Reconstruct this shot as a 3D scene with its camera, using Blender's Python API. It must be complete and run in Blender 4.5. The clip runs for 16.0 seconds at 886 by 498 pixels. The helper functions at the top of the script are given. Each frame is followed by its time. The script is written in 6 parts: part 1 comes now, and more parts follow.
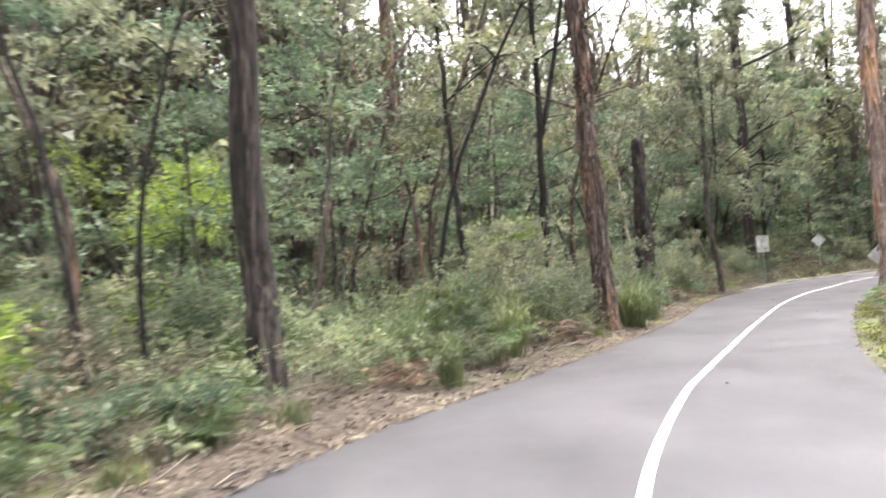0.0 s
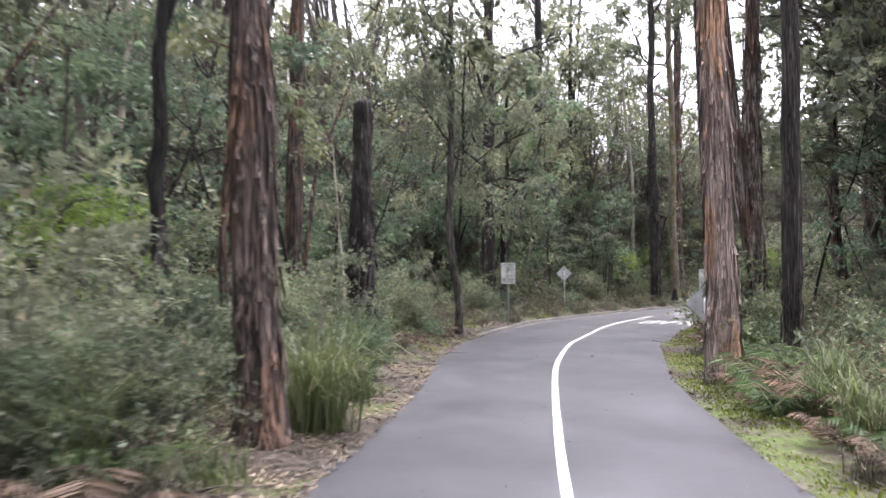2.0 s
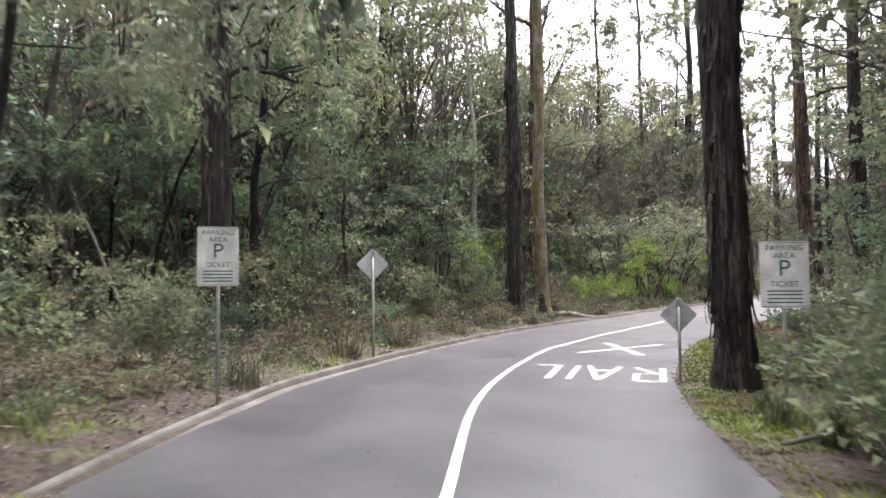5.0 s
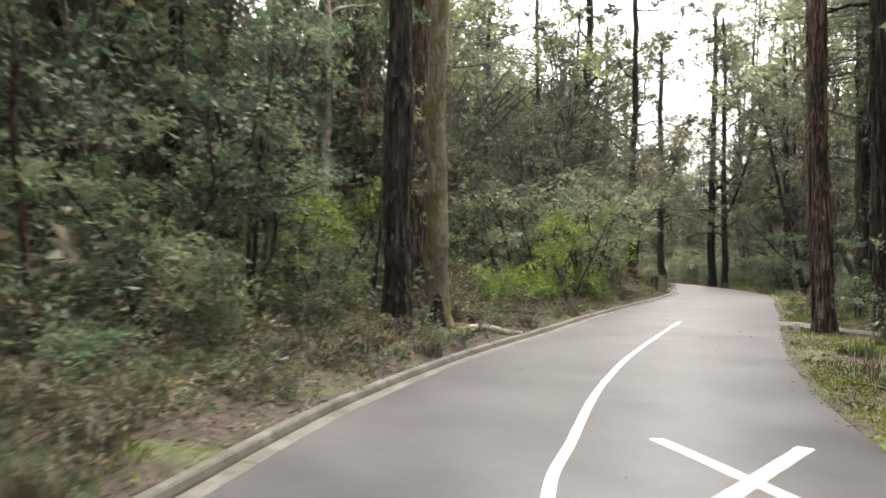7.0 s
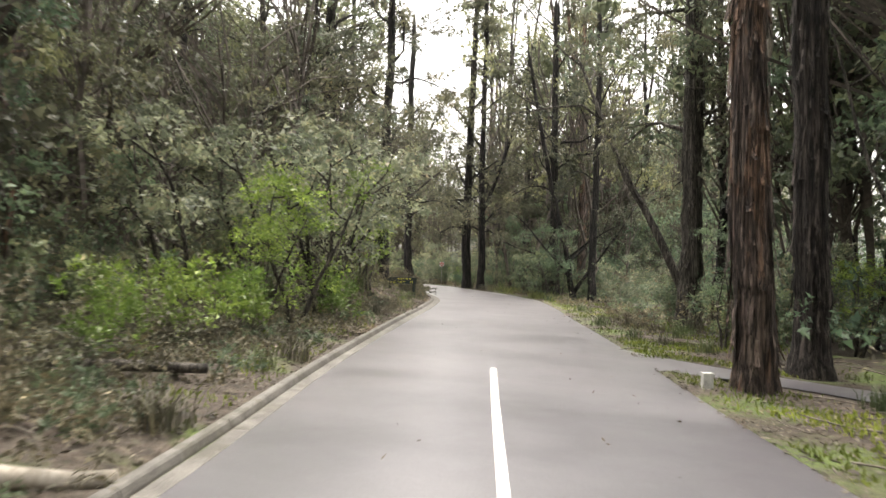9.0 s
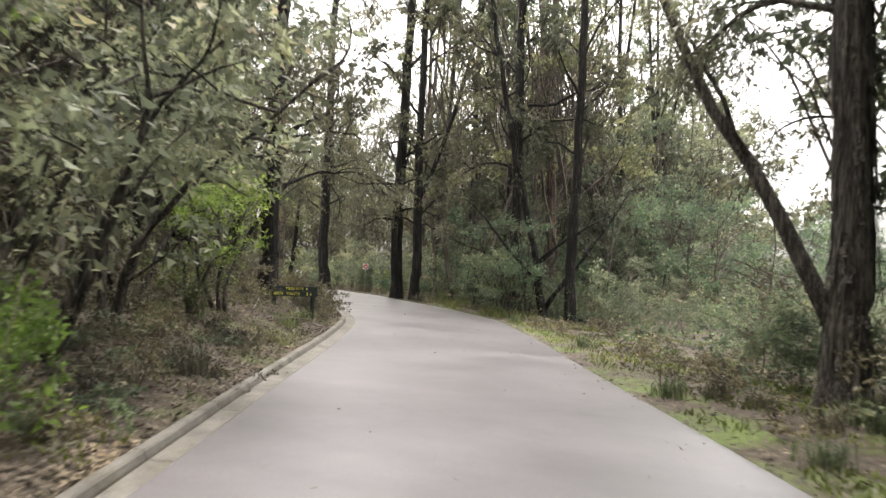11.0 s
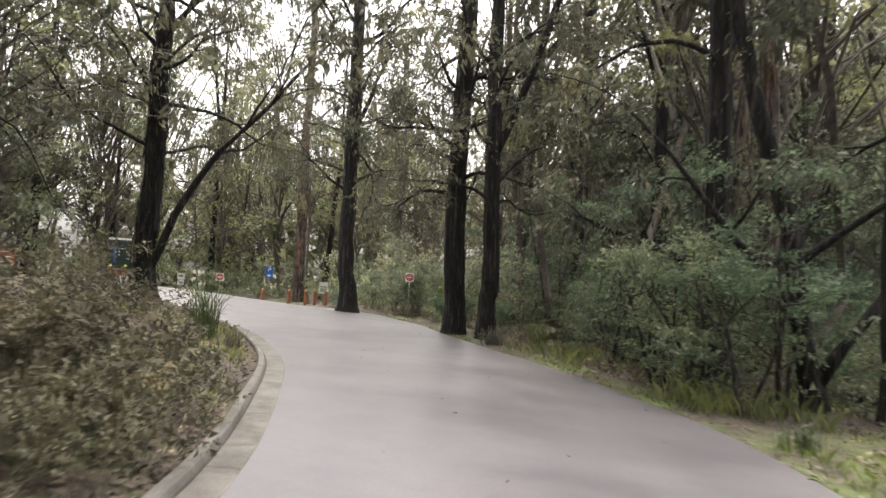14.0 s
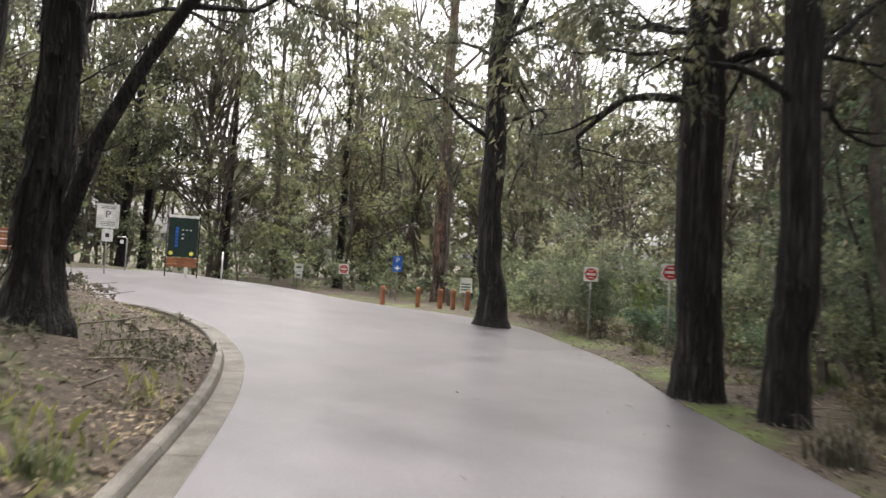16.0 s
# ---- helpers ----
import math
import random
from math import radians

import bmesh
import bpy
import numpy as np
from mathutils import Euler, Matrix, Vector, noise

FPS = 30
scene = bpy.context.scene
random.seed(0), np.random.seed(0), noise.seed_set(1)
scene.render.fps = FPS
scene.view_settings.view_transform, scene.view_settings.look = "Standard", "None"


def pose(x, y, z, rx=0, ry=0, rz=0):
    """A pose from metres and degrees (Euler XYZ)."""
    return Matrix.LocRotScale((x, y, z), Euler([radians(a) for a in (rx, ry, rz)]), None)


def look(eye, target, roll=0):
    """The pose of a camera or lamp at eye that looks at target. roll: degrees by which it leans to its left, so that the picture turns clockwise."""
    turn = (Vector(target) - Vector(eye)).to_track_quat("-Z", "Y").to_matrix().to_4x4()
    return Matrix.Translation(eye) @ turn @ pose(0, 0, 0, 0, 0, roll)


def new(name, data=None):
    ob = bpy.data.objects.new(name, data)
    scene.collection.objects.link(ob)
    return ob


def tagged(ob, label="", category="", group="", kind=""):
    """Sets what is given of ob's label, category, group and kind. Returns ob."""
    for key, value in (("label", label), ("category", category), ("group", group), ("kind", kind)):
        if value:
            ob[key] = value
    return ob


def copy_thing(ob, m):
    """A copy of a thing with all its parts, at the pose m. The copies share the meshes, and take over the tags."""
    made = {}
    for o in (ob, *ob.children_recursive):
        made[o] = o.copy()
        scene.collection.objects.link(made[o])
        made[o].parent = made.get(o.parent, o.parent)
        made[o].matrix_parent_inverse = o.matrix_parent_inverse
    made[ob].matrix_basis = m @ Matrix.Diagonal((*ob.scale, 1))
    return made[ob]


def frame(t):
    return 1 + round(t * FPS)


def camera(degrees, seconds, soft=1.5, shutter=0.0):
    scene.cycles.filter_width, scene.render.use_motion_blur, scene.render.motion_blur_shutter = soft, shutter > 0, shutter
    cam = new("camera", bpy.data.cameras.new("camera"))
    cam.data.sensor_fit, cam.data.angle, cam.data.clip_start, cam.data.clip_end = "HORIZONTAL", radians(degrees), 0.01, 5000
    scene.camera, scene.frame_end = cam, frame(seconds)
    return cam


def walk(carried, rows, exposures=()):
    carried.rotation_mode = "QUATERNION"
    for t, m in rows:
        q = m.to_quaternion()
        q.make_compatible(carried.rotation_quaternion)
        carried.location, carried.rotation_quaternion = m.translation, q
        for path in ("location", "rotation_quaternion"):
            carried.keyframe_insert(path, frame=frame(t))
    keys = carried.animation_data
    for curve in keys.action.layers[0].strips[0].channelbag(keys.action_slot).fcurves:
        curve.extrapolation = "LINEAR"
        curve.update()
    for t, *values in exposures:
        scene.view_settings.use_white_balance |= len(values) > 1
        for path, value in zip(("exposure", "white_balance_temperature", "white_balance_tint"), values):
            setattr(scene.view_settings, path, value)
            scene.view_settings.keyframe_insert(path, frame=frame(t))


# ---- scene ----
cam = camera(60.6, 16.0, soft=1.5, shutter=0.35)
PATH = [
    (0, (5.316, 4.514, 1.943), (5.09, 6.5, 2.008), -4.2),
    (0.5, (5.421, 7.17, 2.025), (5.445, 9.165, 2.153), -3.3),
    (1, (5.706, 9.826, 2.078), (5.884, 11.814, 2.204), -2.1),
    (1.5, (6.256, 12.525, 2.096), (6.608, 14.491, 2.202), -1.3),
    (2, (7.062, 15.286, 2.066), (7.546, 17.225, 2.144), -0.3),
    (2.5, (8.087, 18.077, 2.01), (8.701, 19.98, 2.061), -0.5),
    (3, (9.213, 21.004, 1.963), (9.931, 22.87, 2.001), -1.7),
    (3.5, (10.4, 23.968, 1.93), (11.203, 25.798, 2.015), -1.6),
    (4, (11.688, 26.909, 1.904), (12.561, 28.705, 2.006), -0.9),
    (4.2, (12.232, 28.074, 1.898), (13.125, 29.861, 1.999), -0.8),
    (6.3, (18.446, 40.194, 1.876), (19.553, 41.858, 1.932), -0.0),
    (6.5, (19.141, 41.284, 1.89), (20.289, 42.921, 1.947), -0.0),
    (7, (21.132, 43.817, 1.946), (22.41, 45.353, 2.002), 0.8),
    (7.5, (23.325, 46.122, 1.991), (24.756, 47.518, 2.044), 0.8),
    (8, (25.665, 48.173, 2.015), (27.231, 49.415, 2.077), 1.1),
    (8.5, (28.119, 50.029, 2.025), (29.785, 51.135, 2.089), 1.2),
    (9, (30.686, 51.759, 2.045), (32.408, 52.775, 2.105), 1.6),
    (9.5, (33.378, 53.399, 2.082), (35.136, 54.351, 2.15), 2.8),
    (10, (36.183, 54.964, 2.113), (37.968, 55.863, 2.192), 3.8),
    (10.2, (37.338, 55.582, 2.129), (39.132, 56.461, 2.208), 3.5),
    (12.3, (49.713, 61.921, 2.277), (51.519, 62.777, 2.347), 1.9),
    (12.5, (50.892, 62.509, 2.291), (52.691, 63.38, 2.37), 1.8),
    (13, (53.755, 63.959, 2.313), (55.533, 64.87, 2.408), 1.9),
    (13.5, (56.544, 65.395, 2.321), (58.294, 66.357, 2.422), 2.5),
    (14, (59.304, 66.89, 2.346), (61.018, 67.915, 2.446), 3.0),
    (14.5, (61.987, 68.497, 2.378), (63.662, 69.587, 2.464), 2.8),
    (15, (64.561, 70.261, 2.418), (66.183, 71.429, 2.483), 3.7),
    (15.5, (67.055, 72.162, 2.486), (68.604, 73.426, 2.541), 4.0),
    (16, (69.517, 74.09, 2.59), (70.973, 75.46, 2.642), 3.6),
]
EXPOSURES = [(0, 1.8, 6650, 14.5), (0.5, 1.33, 6500, 18), (2.0, 1.3, 6150, 21), (4.2, 1.45, 6150, 21), (6.3, 1.12, 7000, 10.5), (10.2, 1.2, 7000, 10), (12.3, 0.78, 6800, 12), (13.5, 0.97, 6850, 12), (15, 1.0, 6850, 12), (16, 0.88, 6750, 12)]
walk(cam, [(t, look(eye, target, roll)) for t, eye, target, roll in PATH], EXPOSURES)

# ---- light ----
world = bpy.data.worlds.new("overcast_sky")
scene.world = world
world.use_nodes = True
wn, wl = world.node_tree.nodes, world.node_tree.links
sky = wn.new("ShaderNodeTexSky")
sky.sky_type, sky.sun_disc = "NISHITA", False
sky.sun_elevation, sky.sun_rotation = radians(78), radians(60)
sky.air_density, sky.dust_density, sky.ozone_density = 1.0, 6.0, 1.0
grey = wn.new("ShaderNodeHueSaturation")
grey.inputs["Saturation"].default_value = 0.12
wl.new(sky.outputs[0], grey.inputs["Color"])
wl.new(grey.outputs[0], wn["Background"].inputs["Color"])
wn["Background"].inputs["Strength"].default_value = 0.30
sun = new("sun", bpy.data.lights.new("sun", "SUN"))
sun.data.energy, sun.data.angle, sun.data.color = 1.3, radians(60), (1.0, 0.97, 0.92)
sun.matrix_world = look((11, 6.4, 60), (0, 0, 0))

# ---- materials ----


def nodes_of(name):
    m = bpy.data.materials.new(name)
    m.use_nodes = True
    t = m.node_tree
    return m, t.nodes, t.links, t.nodes["Principled BSDF"]


def ramp(nd, stops):
    r = nd.new("ShaderNodeValToRGB")
    while len(r.color_ramp.elements) < len(stops):
        r.color_ramp.elements.new(0.5)
    for e, (p, c) in zip(r.color_ramp.elements, stops):
        e.position, e.color = p, (*c, 1)
    return r


def noise_tex(nd, lk, scale, detail=4, stretch=None, rough=0.6):
    """Noise over the object's own metres, with an optional stretch by axis."""
    tc = nd.new("ShaderNodeTexCoord")
    mp = nd.new("ShaderNodeMapping")
    mp.inputs["Scale"].default_value = stretch or (1, 1, 1)
    tx = nd.new("ShaderNodeTexNoise")
    tx.inputs["Scale"].default_value, tx.inputs["Detail"].default_value, tx.inputs["Roughness"].default_value = scale, detail, rough
    lk.new(tc.outputs["Object"], mp.inputs[0])
    lk.new(mp.outputs[0], tx.inputs["Vector"])
    return tx.outputs["Fac"]


def mixed(nd, lk, fac, a, b, kind="MIX"):
    mx = nd.new("ShaderNodeMix")
    mx.data_type, mx.blend_type = "RGBA", kind
    for sock, v in ((mx.inputs[0], fac), (mx.inputs[6], a), (mx.inputs[7], b)):
        if isinstance(v, bpy.types.NodeSocket):
            lk.new(v, sock)
        elif isinstance(v, tuple):
            sock.default_value = (*v, 1)
        else:
            sock.default_value = v
    return mx.outputs[2]


def bumped(nd, lk, bsdf, height, strength, distance):
    b = nd.new("ShaderNodeBump")
    b.inputs["Strength"].default_value, b.inputs["Distance"].default_value = strength, distance
    lk.new(height, b.inputs["Height"])
    lk.new(b.outputs[0], bsdf.inputs["Normal"])


FIBRE = (9.0, 9.0, 0.7)


def surface(name, stops, scale, fine=40.0, rough=0.8, bump=0.3, dist=0.02, stretch=None, metal=0.0, wear=None, wear_scale=0.7, deep=(0.62, 1.25), crack=0.9):
    """Colour from noise at two scales, relief from the fine one, optional patches of a second colour."""
    m, nd, lk, bs = nodes_of(name)
    big = noise_tex(nd, lk, scale, 5, stretch)
    small = noise_tex(nd, lk, fine, 4, stretch)
    r = ramp(nd, stops)
    lk.new(big, r.inputs[0])
    dark = ramp(nd, [(0.32, (deep[0],) * 3), (0.68, (deep[1],) * 3)])
    lk.new(small, dark.inputs[0])
    col = mixed(nd, lk, 1.0, r.outputs[0], dark.outputs[0], "MULTIPLY")
    if wear:
        w = ramp(nd, [(0.51, (0, 0, 0)), (0.56, (1, 1, 1))])
        lk.new(noise_tex(nd, lk, wear_scale, 6, (2.2, 2.2, 0.6) if stretch else None, 0.65), w.inputs[0])
        col = mixed(nd, lk, w.outputs[0], col, mixed(nd, lk, 1.0, wear, dark.outputs[0], "MULTIPLY"))
    if stretch == FIBRE:
        cracks = ramp(nd, [(0.43, (1, 1, 1)), (0.49, (0.10, 0.09, 0.08)), (0.51, (0.10, 0.09, 0.08)), (0.57, (1, 1, 1))])
        lk.new(noise_tex(nd, lk, 1.25, 3, (9.0, 9.0, 0.55)), cracks.inputs[0])
        col = mixed(nd, lk, crack, col, cracks.outputs[0], "MULTIPLY")
        small = mixed(nd, lk, 1.0, small, cracks.outputs[0], "MULTIPLY")
    blot = ramp(nd, [(0.35, (0.7, 0.7, 0.7)), (0.65, (1.2, 1.2, 1.2))])
    lk.new(noise_tex(nd, lk, 2.3, 4), blot.inputs[0])
    col = mixed(nd, lk, 1.0, col, blot.outputs[0], "MULTIPLY")
    lk.new(col, bs.inputs["Base Color"])
    bs.inputs["Roughness"].default_value, bs.inputs["Metallic"].default_value = rough, metal
    bumped(nd, lk, bs, small, bump, dist)
    return m


def leaf_material(name, stops, through_light=0.5, rough=0.5):
    """Leaves that differ one by one, let some light through, and carry clump light and shade in their colour."""
    m, nd, lk, bs = nodes_of(name)
    geo = nd.new("ShaderNodeNewGeometry")
    info = nd.new("ShaderNodeObjectInfo")
    r = ramp(nd, stops)
    lk.new(geo.outputs["Random Per Island"], r.inputs[0])
    tone = ramp(nd, [(0, (0.72, 0.78, 0.75)), (1, (1.25, 1.18, 1.1))])
    lk.new(info.outputs["Random"], tone.inputs[0])
    mean = tuple(sum(c[i] for _, c in stops) / len(stops) for i in range(3))
    col = mixed(nd, lk, 1.0, mixed(nd, lk, 0.45, r.outputs[0], mean), tone.outputs[0], "MULTIPLY")
    # Cool dark and warm light blotches imitate shaded gaps and lit clumps.
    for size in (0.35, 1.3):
        clump_light = ramp(nd, [(0.34, (0.50, 0.52, 0.56)), (0.5, (0.95, 0.95, 0.95)), (0.66, (1.5, 1.46, 1.32))])
        lk.new(noise_tex(nd, lk, size, 2), clump_light.inputs[0])
        col = mixed(nd, lk, 0.75, col, mixed(nd, lk, 1.0, col, clump_light.outputs[0], "MULTIPLY"))
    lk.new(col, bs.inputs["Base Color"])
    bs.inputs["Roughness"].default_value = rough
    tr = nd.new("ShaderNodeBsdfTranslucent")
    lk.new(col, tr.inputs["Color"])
    ms = nd.new("ShaderNodeMixShader")
    ms.inputs[0].default_value = through_light
    lk.new(bs.outputs[0], ms.inputs[1])
    lk.new(tr.outputs[0], ms.inputs[2])
    lk.new(ms.outputs[0], nd["Material Output"].inputs["Surface"])
    return m


def asphalt_material():
    m, nd, lk, bs = nodes_of("damp_asphalt")
    grit = noise_tex(nd, lk, 160, 3)
    patch = noise_tex(nd, lk, 0.35, 5)
    streak = noise_tex(nd, lk, 0.5, 4)
    r = ramp(nd, [(0.3, (0.047, 0.045, 0.052)), (0.7, (0.063, 0.060, 0.068))])
    lk.new(patch, r.inputs[0])
    tc = nd.new("ShaderNodeTexCoord")
    sx = nd.new("ShaderNodeSeparateXYZ")
    lk.new(tc.outputs["Object"], sx.inputs[0])
    # Paler old asphalt further on, also brightened in colour for the open sky.
    far_stretch = nd.new("ShaderNodeMapRange")
    far_stretch.inputs["From Min"].default_value, far_stretch.inputs["From Max"].default_value = 44, 66
    lk.new(sx.outputs["Y"], far_stretch.inputs["Value"])
    worn_lit = mixed(nd, lk, far_stretch.outputs[0], r.outputs[0], mixed(nd, lk, 1.0, r.outputs[0], (2.1, 2.0, 1.92), "MULTIPLY"))
    tracks = ramp(nd, [(0.33, (0.76, 0.75, 0.75)), (0.5, (0.98, 0.98, 0.98)), (0.67, (1.2, 1.19, 1.17))])
    lk.new(noise_tex(nd, lk, 0.9, 5, (1.0, 0.45, 1.0)), tracks.inputs[0])
    worn_lit = mixed(nd, lk, 1.0, worn_lit, tracks.outputs[0], "MULTIPLY")
    coarse = ramp(nd, [(0.35, (0.86, 0.86, 0.86)), (0.65, (1.14, 1.14, 1.14))])
    lk.new(noise_tex(nd, lk, 28, 4), coarse.inputs[0])
    worn_lit = mixed(nd, lk, 1.0, worn_lit, coarse.outputs[0], "MULTIPLY")
    sp = ramp(nd, [(0.3, (0.8, 0.8, 0.8)), (0.7, (1.2, 1.2, 1.2))])
    lk.new(grit, sp.inputs[0])
    lk.new(mixed(nd, lk, 1.0, worn_lit, sp.outputs[0], "MULTIPLY"), bs.inputs["Base Color"])
    ro = ramp(nd, [(0.35, (0.36, 0.36, 0.36)), (0.65, (0.5, 0.5, 0.5))])
    lk.new(streak, ro.inputs[0])
    lk.new(ro.outputs[0], bs.inputs["Roughness"])
    bs.inputs["Coat Weight"].default_value, bs.inputs["Coat Roughness"].default_value = 0.8, 0.33
    wet = nd.new("ShaderNodeMapRange")
    wet.inputs["To Min"].default_value, wet.inputs["To Max"].default_value = 0.35, 0.85
    lk.new(far_stretch.outputs[0], wet.inputs["Value"])
    lk.new(wet.outputs[0], bs.inputs["Coat Weight"])
    bs.inputs["Coat IOR"].default_value = 1.6
    bs.inputs["Specular IOR Level"].default_value = 0.6
    bumped(nd, lk, bs, grit, 0.12, 0.002)
    return m


def ground_material(name="leaf_litter_ground", mossy=0.53):
    m, nd, lk, bs = nodes_of(name)
    a = noise_tex(nd, lk, 9, 6)
    r = ramp(nd, [(0.3, (0.020, 0.014, 0.010)), (0.5, (0.055, 0.041, 0.030)), (0.7, (0.11, 0.085, 0.064))])
    lk.new(a, r.inputs[0])
    g = ramp(nd, [(mossy, (0, 0, 0)), (mossy + 0.13, (1, 1, 1))])
    lk.new(noise_tex(nd, lk, 0.55, 6), g.inputs[0])
    gr = ramp(nd, [(0.3, (0.05, 0.075, 0.02)), (0.7, (0.13, 0.17, 0.04))])
    lk.new(noise_tex(nd, lk, 14, 5), gr.inputs[0])
    lk.new(mixed(nd, lk, g.outputs[0], r.outputs[0], gr.outputs[0]), bs.inputs["Base Color"])
    bs.inputs["Roughness"].default_value = 0.9
    bumped(nd, lk, bs, noise_tex(nd, lk, 22, 5), 0.8, 0.05)
    return m


ASPHALT = asphalt_material()
GROUND = ground_material()
MOSSGROUND = ground_material("mossy_verge_ground", 0.45)
CONCRETE = surface("stained_concrete", [(0.3, (0.115, 0.106, 0.094)), (0.7, (0.155, 0.144, 0.13))], 1.2, 60, 0.85, 0.3, 0.01, wear=(0.105, 0.097, 0.080), wear_scale=1.6)
PAINT = surface("worn_white_paint", [(0.3, (0.52, 0.505, 0.475)), (0.7, (0.70, 0.685, 0.65))], 2.5, 90, 0.6, 0.25, 0.004)
STRINGY = surface("stringy_brown_bark", [(0.3, (0.047, 0.032, 0.028)), (0.5, (0.149, 0.108, 0.092)), (0.7, (0.311, 0.243, 0.209))], 1.0, 3.0, 0.9, 1.0, 0.06, FIBRE, wear=(0.24, 0.145, 0.10), wear_scale=0.9, deep=(0.28, 1.5))
REDBARK = surface("peeling_orange_bark", [(0.3, (0.182, 0.133, 0.119)), (0.5, (0.378, 0.280, 0.245)), (0.7, (0.560, 0.462, 0.413))], 0.9, 3.0, 0.85, 0.9, 0.05, FIBRE, wear=(0.60, 0.36, 0.23), wear_scale=0.55, deep=(0.4, 1.35), crack=0.6)
PALESTRING = surface("grey_stringy_bark", [(0.3, (0.091, 0.065, 0.056)), (0.5, (0.260, 0.208, 0.182)), (0.7, (0.468, 0.403, 0.364))], 1.0, 3.0, 0.9, 1.0, 0.06, FIBRE, wear=(0.12, 0.07, 0.05), wear_scale=0.9, deep=(0.35, 1.4))
BROWNBARK = surface("brown_furrowed_bark", [(0.3, (0.016, 0.012, 0.011)), (0.52, (0.062, 0.050, 0.045)), (0.7, (0.17, 0.138, 0.124))], 1.2, 3.2, 0.92, 1.0, 0.07, FIBRE, deep=(0.28, 1.5))
MOSSLOG = surface("moss_covered_wood", [(0.3, (0.05, 0.055, 0.02)), (0.6, (0.11, 0.13, 0.035)), (0.8, (0.17, 0.18, 0.06))], 3, 30, 0.95, 0.6, 0.02)
# Dark bark blackened further to paint in backlit trunks; BROWNBARK keeps the lighter tone.
SHADEBARK = surface("shade_dark_furrowed_bark", [(0.3, (0.006, 0.005, 0.0045)), (0.52, (0.023, 0.019, 0.017)), (0.7, (0.08, 0.067, 0.061))], 1.2, 3.2, 0.92, 1.0, 0.07, FIBRE, deep=(0.28, 1.5))
GREYBARK = surface("grey_brown_bark", [(0.3, (0.051, 0.043, 0.036)), (0.55, (0.111, 0.098, 0.083)), (0.75, (0.187, 0.170, 0.149))], 1.1, 6, 0.9, 0.8, 0.04, FIBRE, deep=(0.28, 1.5))
PALEBARK = surface("smooth_pale_bark", [(0.3, (0.17, 0.15, 0.12)), (0.55, (0.34, 0.30, 0.25)), (0.75, (0.46, 0.42, 0.36))], 0.8, 9, 0.75, 0.3, 0.015, (3, 3, 0.8))
MOSSBARK = surface("mossy_pale_bark", [(0.3, (0.114, 0.096, 0.072)), (0.55, (0.240, 0.204, 0.156)), (0.75, (0.372, 0.330, 0.264))], 0.9, 8, 0.85, 0.5, 0.02, (3, 3, 0.8), wear=(0.14, 0.125, 0.05), wear_scale=1.1, deep=(0.45, 1.3))
TWIG = surface("grey_twig_bark", [(0.3, (0.10, 0.085, 0.07)), (0.7, (0.24, 0.21, 0.18))], 6, 40, 0.9, 0.4, 0.01)
STEMBARK = surface("thin_stem_bark", [(0.3, (0.05, 0.042, 0.036)), (0.55, (0.11, 0.092, 0.078)), (0.75, (0.20, 0.175, 0.15))], 0.5, 6, 0.9, 0.3, 0.02)
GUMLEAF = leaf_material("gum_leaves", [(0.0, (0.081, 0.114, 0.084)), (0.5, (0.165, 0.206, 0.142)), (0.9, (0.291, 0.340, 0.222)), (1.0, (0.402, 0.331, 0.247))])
# Olive is the leaves' own; lightened to paint haze on the far crowns.
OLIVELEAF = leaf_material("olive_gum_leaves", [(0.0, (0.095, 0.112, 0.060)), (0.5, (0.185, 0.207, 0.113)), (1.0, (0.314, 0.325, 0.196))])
# Gum leaves darkened: shade and backlight of the far crowns put into the colour.
SHADELEAF = leaf_material("shade_dark_gum_leaves", [(0.0, (0.040, 0.050, 0.033)), (0.5, (0.086, 0.099, 0.066)), (0.9, (0.178, 0.185, 0.127)), (1.0, (0.271, 0.225, 0.162))])
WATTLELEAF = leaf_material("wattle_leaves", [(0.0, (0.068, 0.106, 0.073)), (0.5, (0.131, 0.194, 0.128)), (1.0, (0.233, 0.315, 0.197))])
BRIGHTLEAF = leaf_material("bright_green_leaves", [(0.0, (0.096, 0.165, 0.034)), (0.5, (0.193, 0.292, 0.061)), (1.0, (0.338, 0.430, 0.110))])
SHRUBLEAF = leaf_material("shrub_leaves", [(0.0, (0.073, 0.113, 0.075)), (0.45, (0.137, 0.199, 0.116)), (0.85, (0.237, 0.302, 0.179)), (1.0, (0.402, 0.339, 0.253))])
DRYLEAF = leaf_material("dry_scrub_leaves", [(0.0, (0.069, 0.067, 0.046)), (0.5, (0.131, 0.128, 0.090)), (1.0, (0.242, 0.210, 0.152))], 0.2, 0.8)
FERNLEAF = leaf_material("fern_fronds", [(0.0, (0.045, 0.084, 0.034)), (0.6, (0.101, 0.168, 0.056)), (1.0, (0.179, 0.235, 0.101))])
BROWNFERN = leaf_material("dead_fern_fronds", [(0.0, (0.078, 0.050, 0.039)), (0.6, (0.168, 0.113, 0.085)), (1.0, (0.310, 0.222, 0.173))], 0.2, 0.9)
GRASSBLADE = leaf_material("grass_blades", [(0.0, (0.047, 0.085, 0.028)), (0.55, (0.101, 0.153, 0.052)), (0.9, (0.187, 0.221, 0.095)), (1.0, (0.328, 0.306, 0.209))])
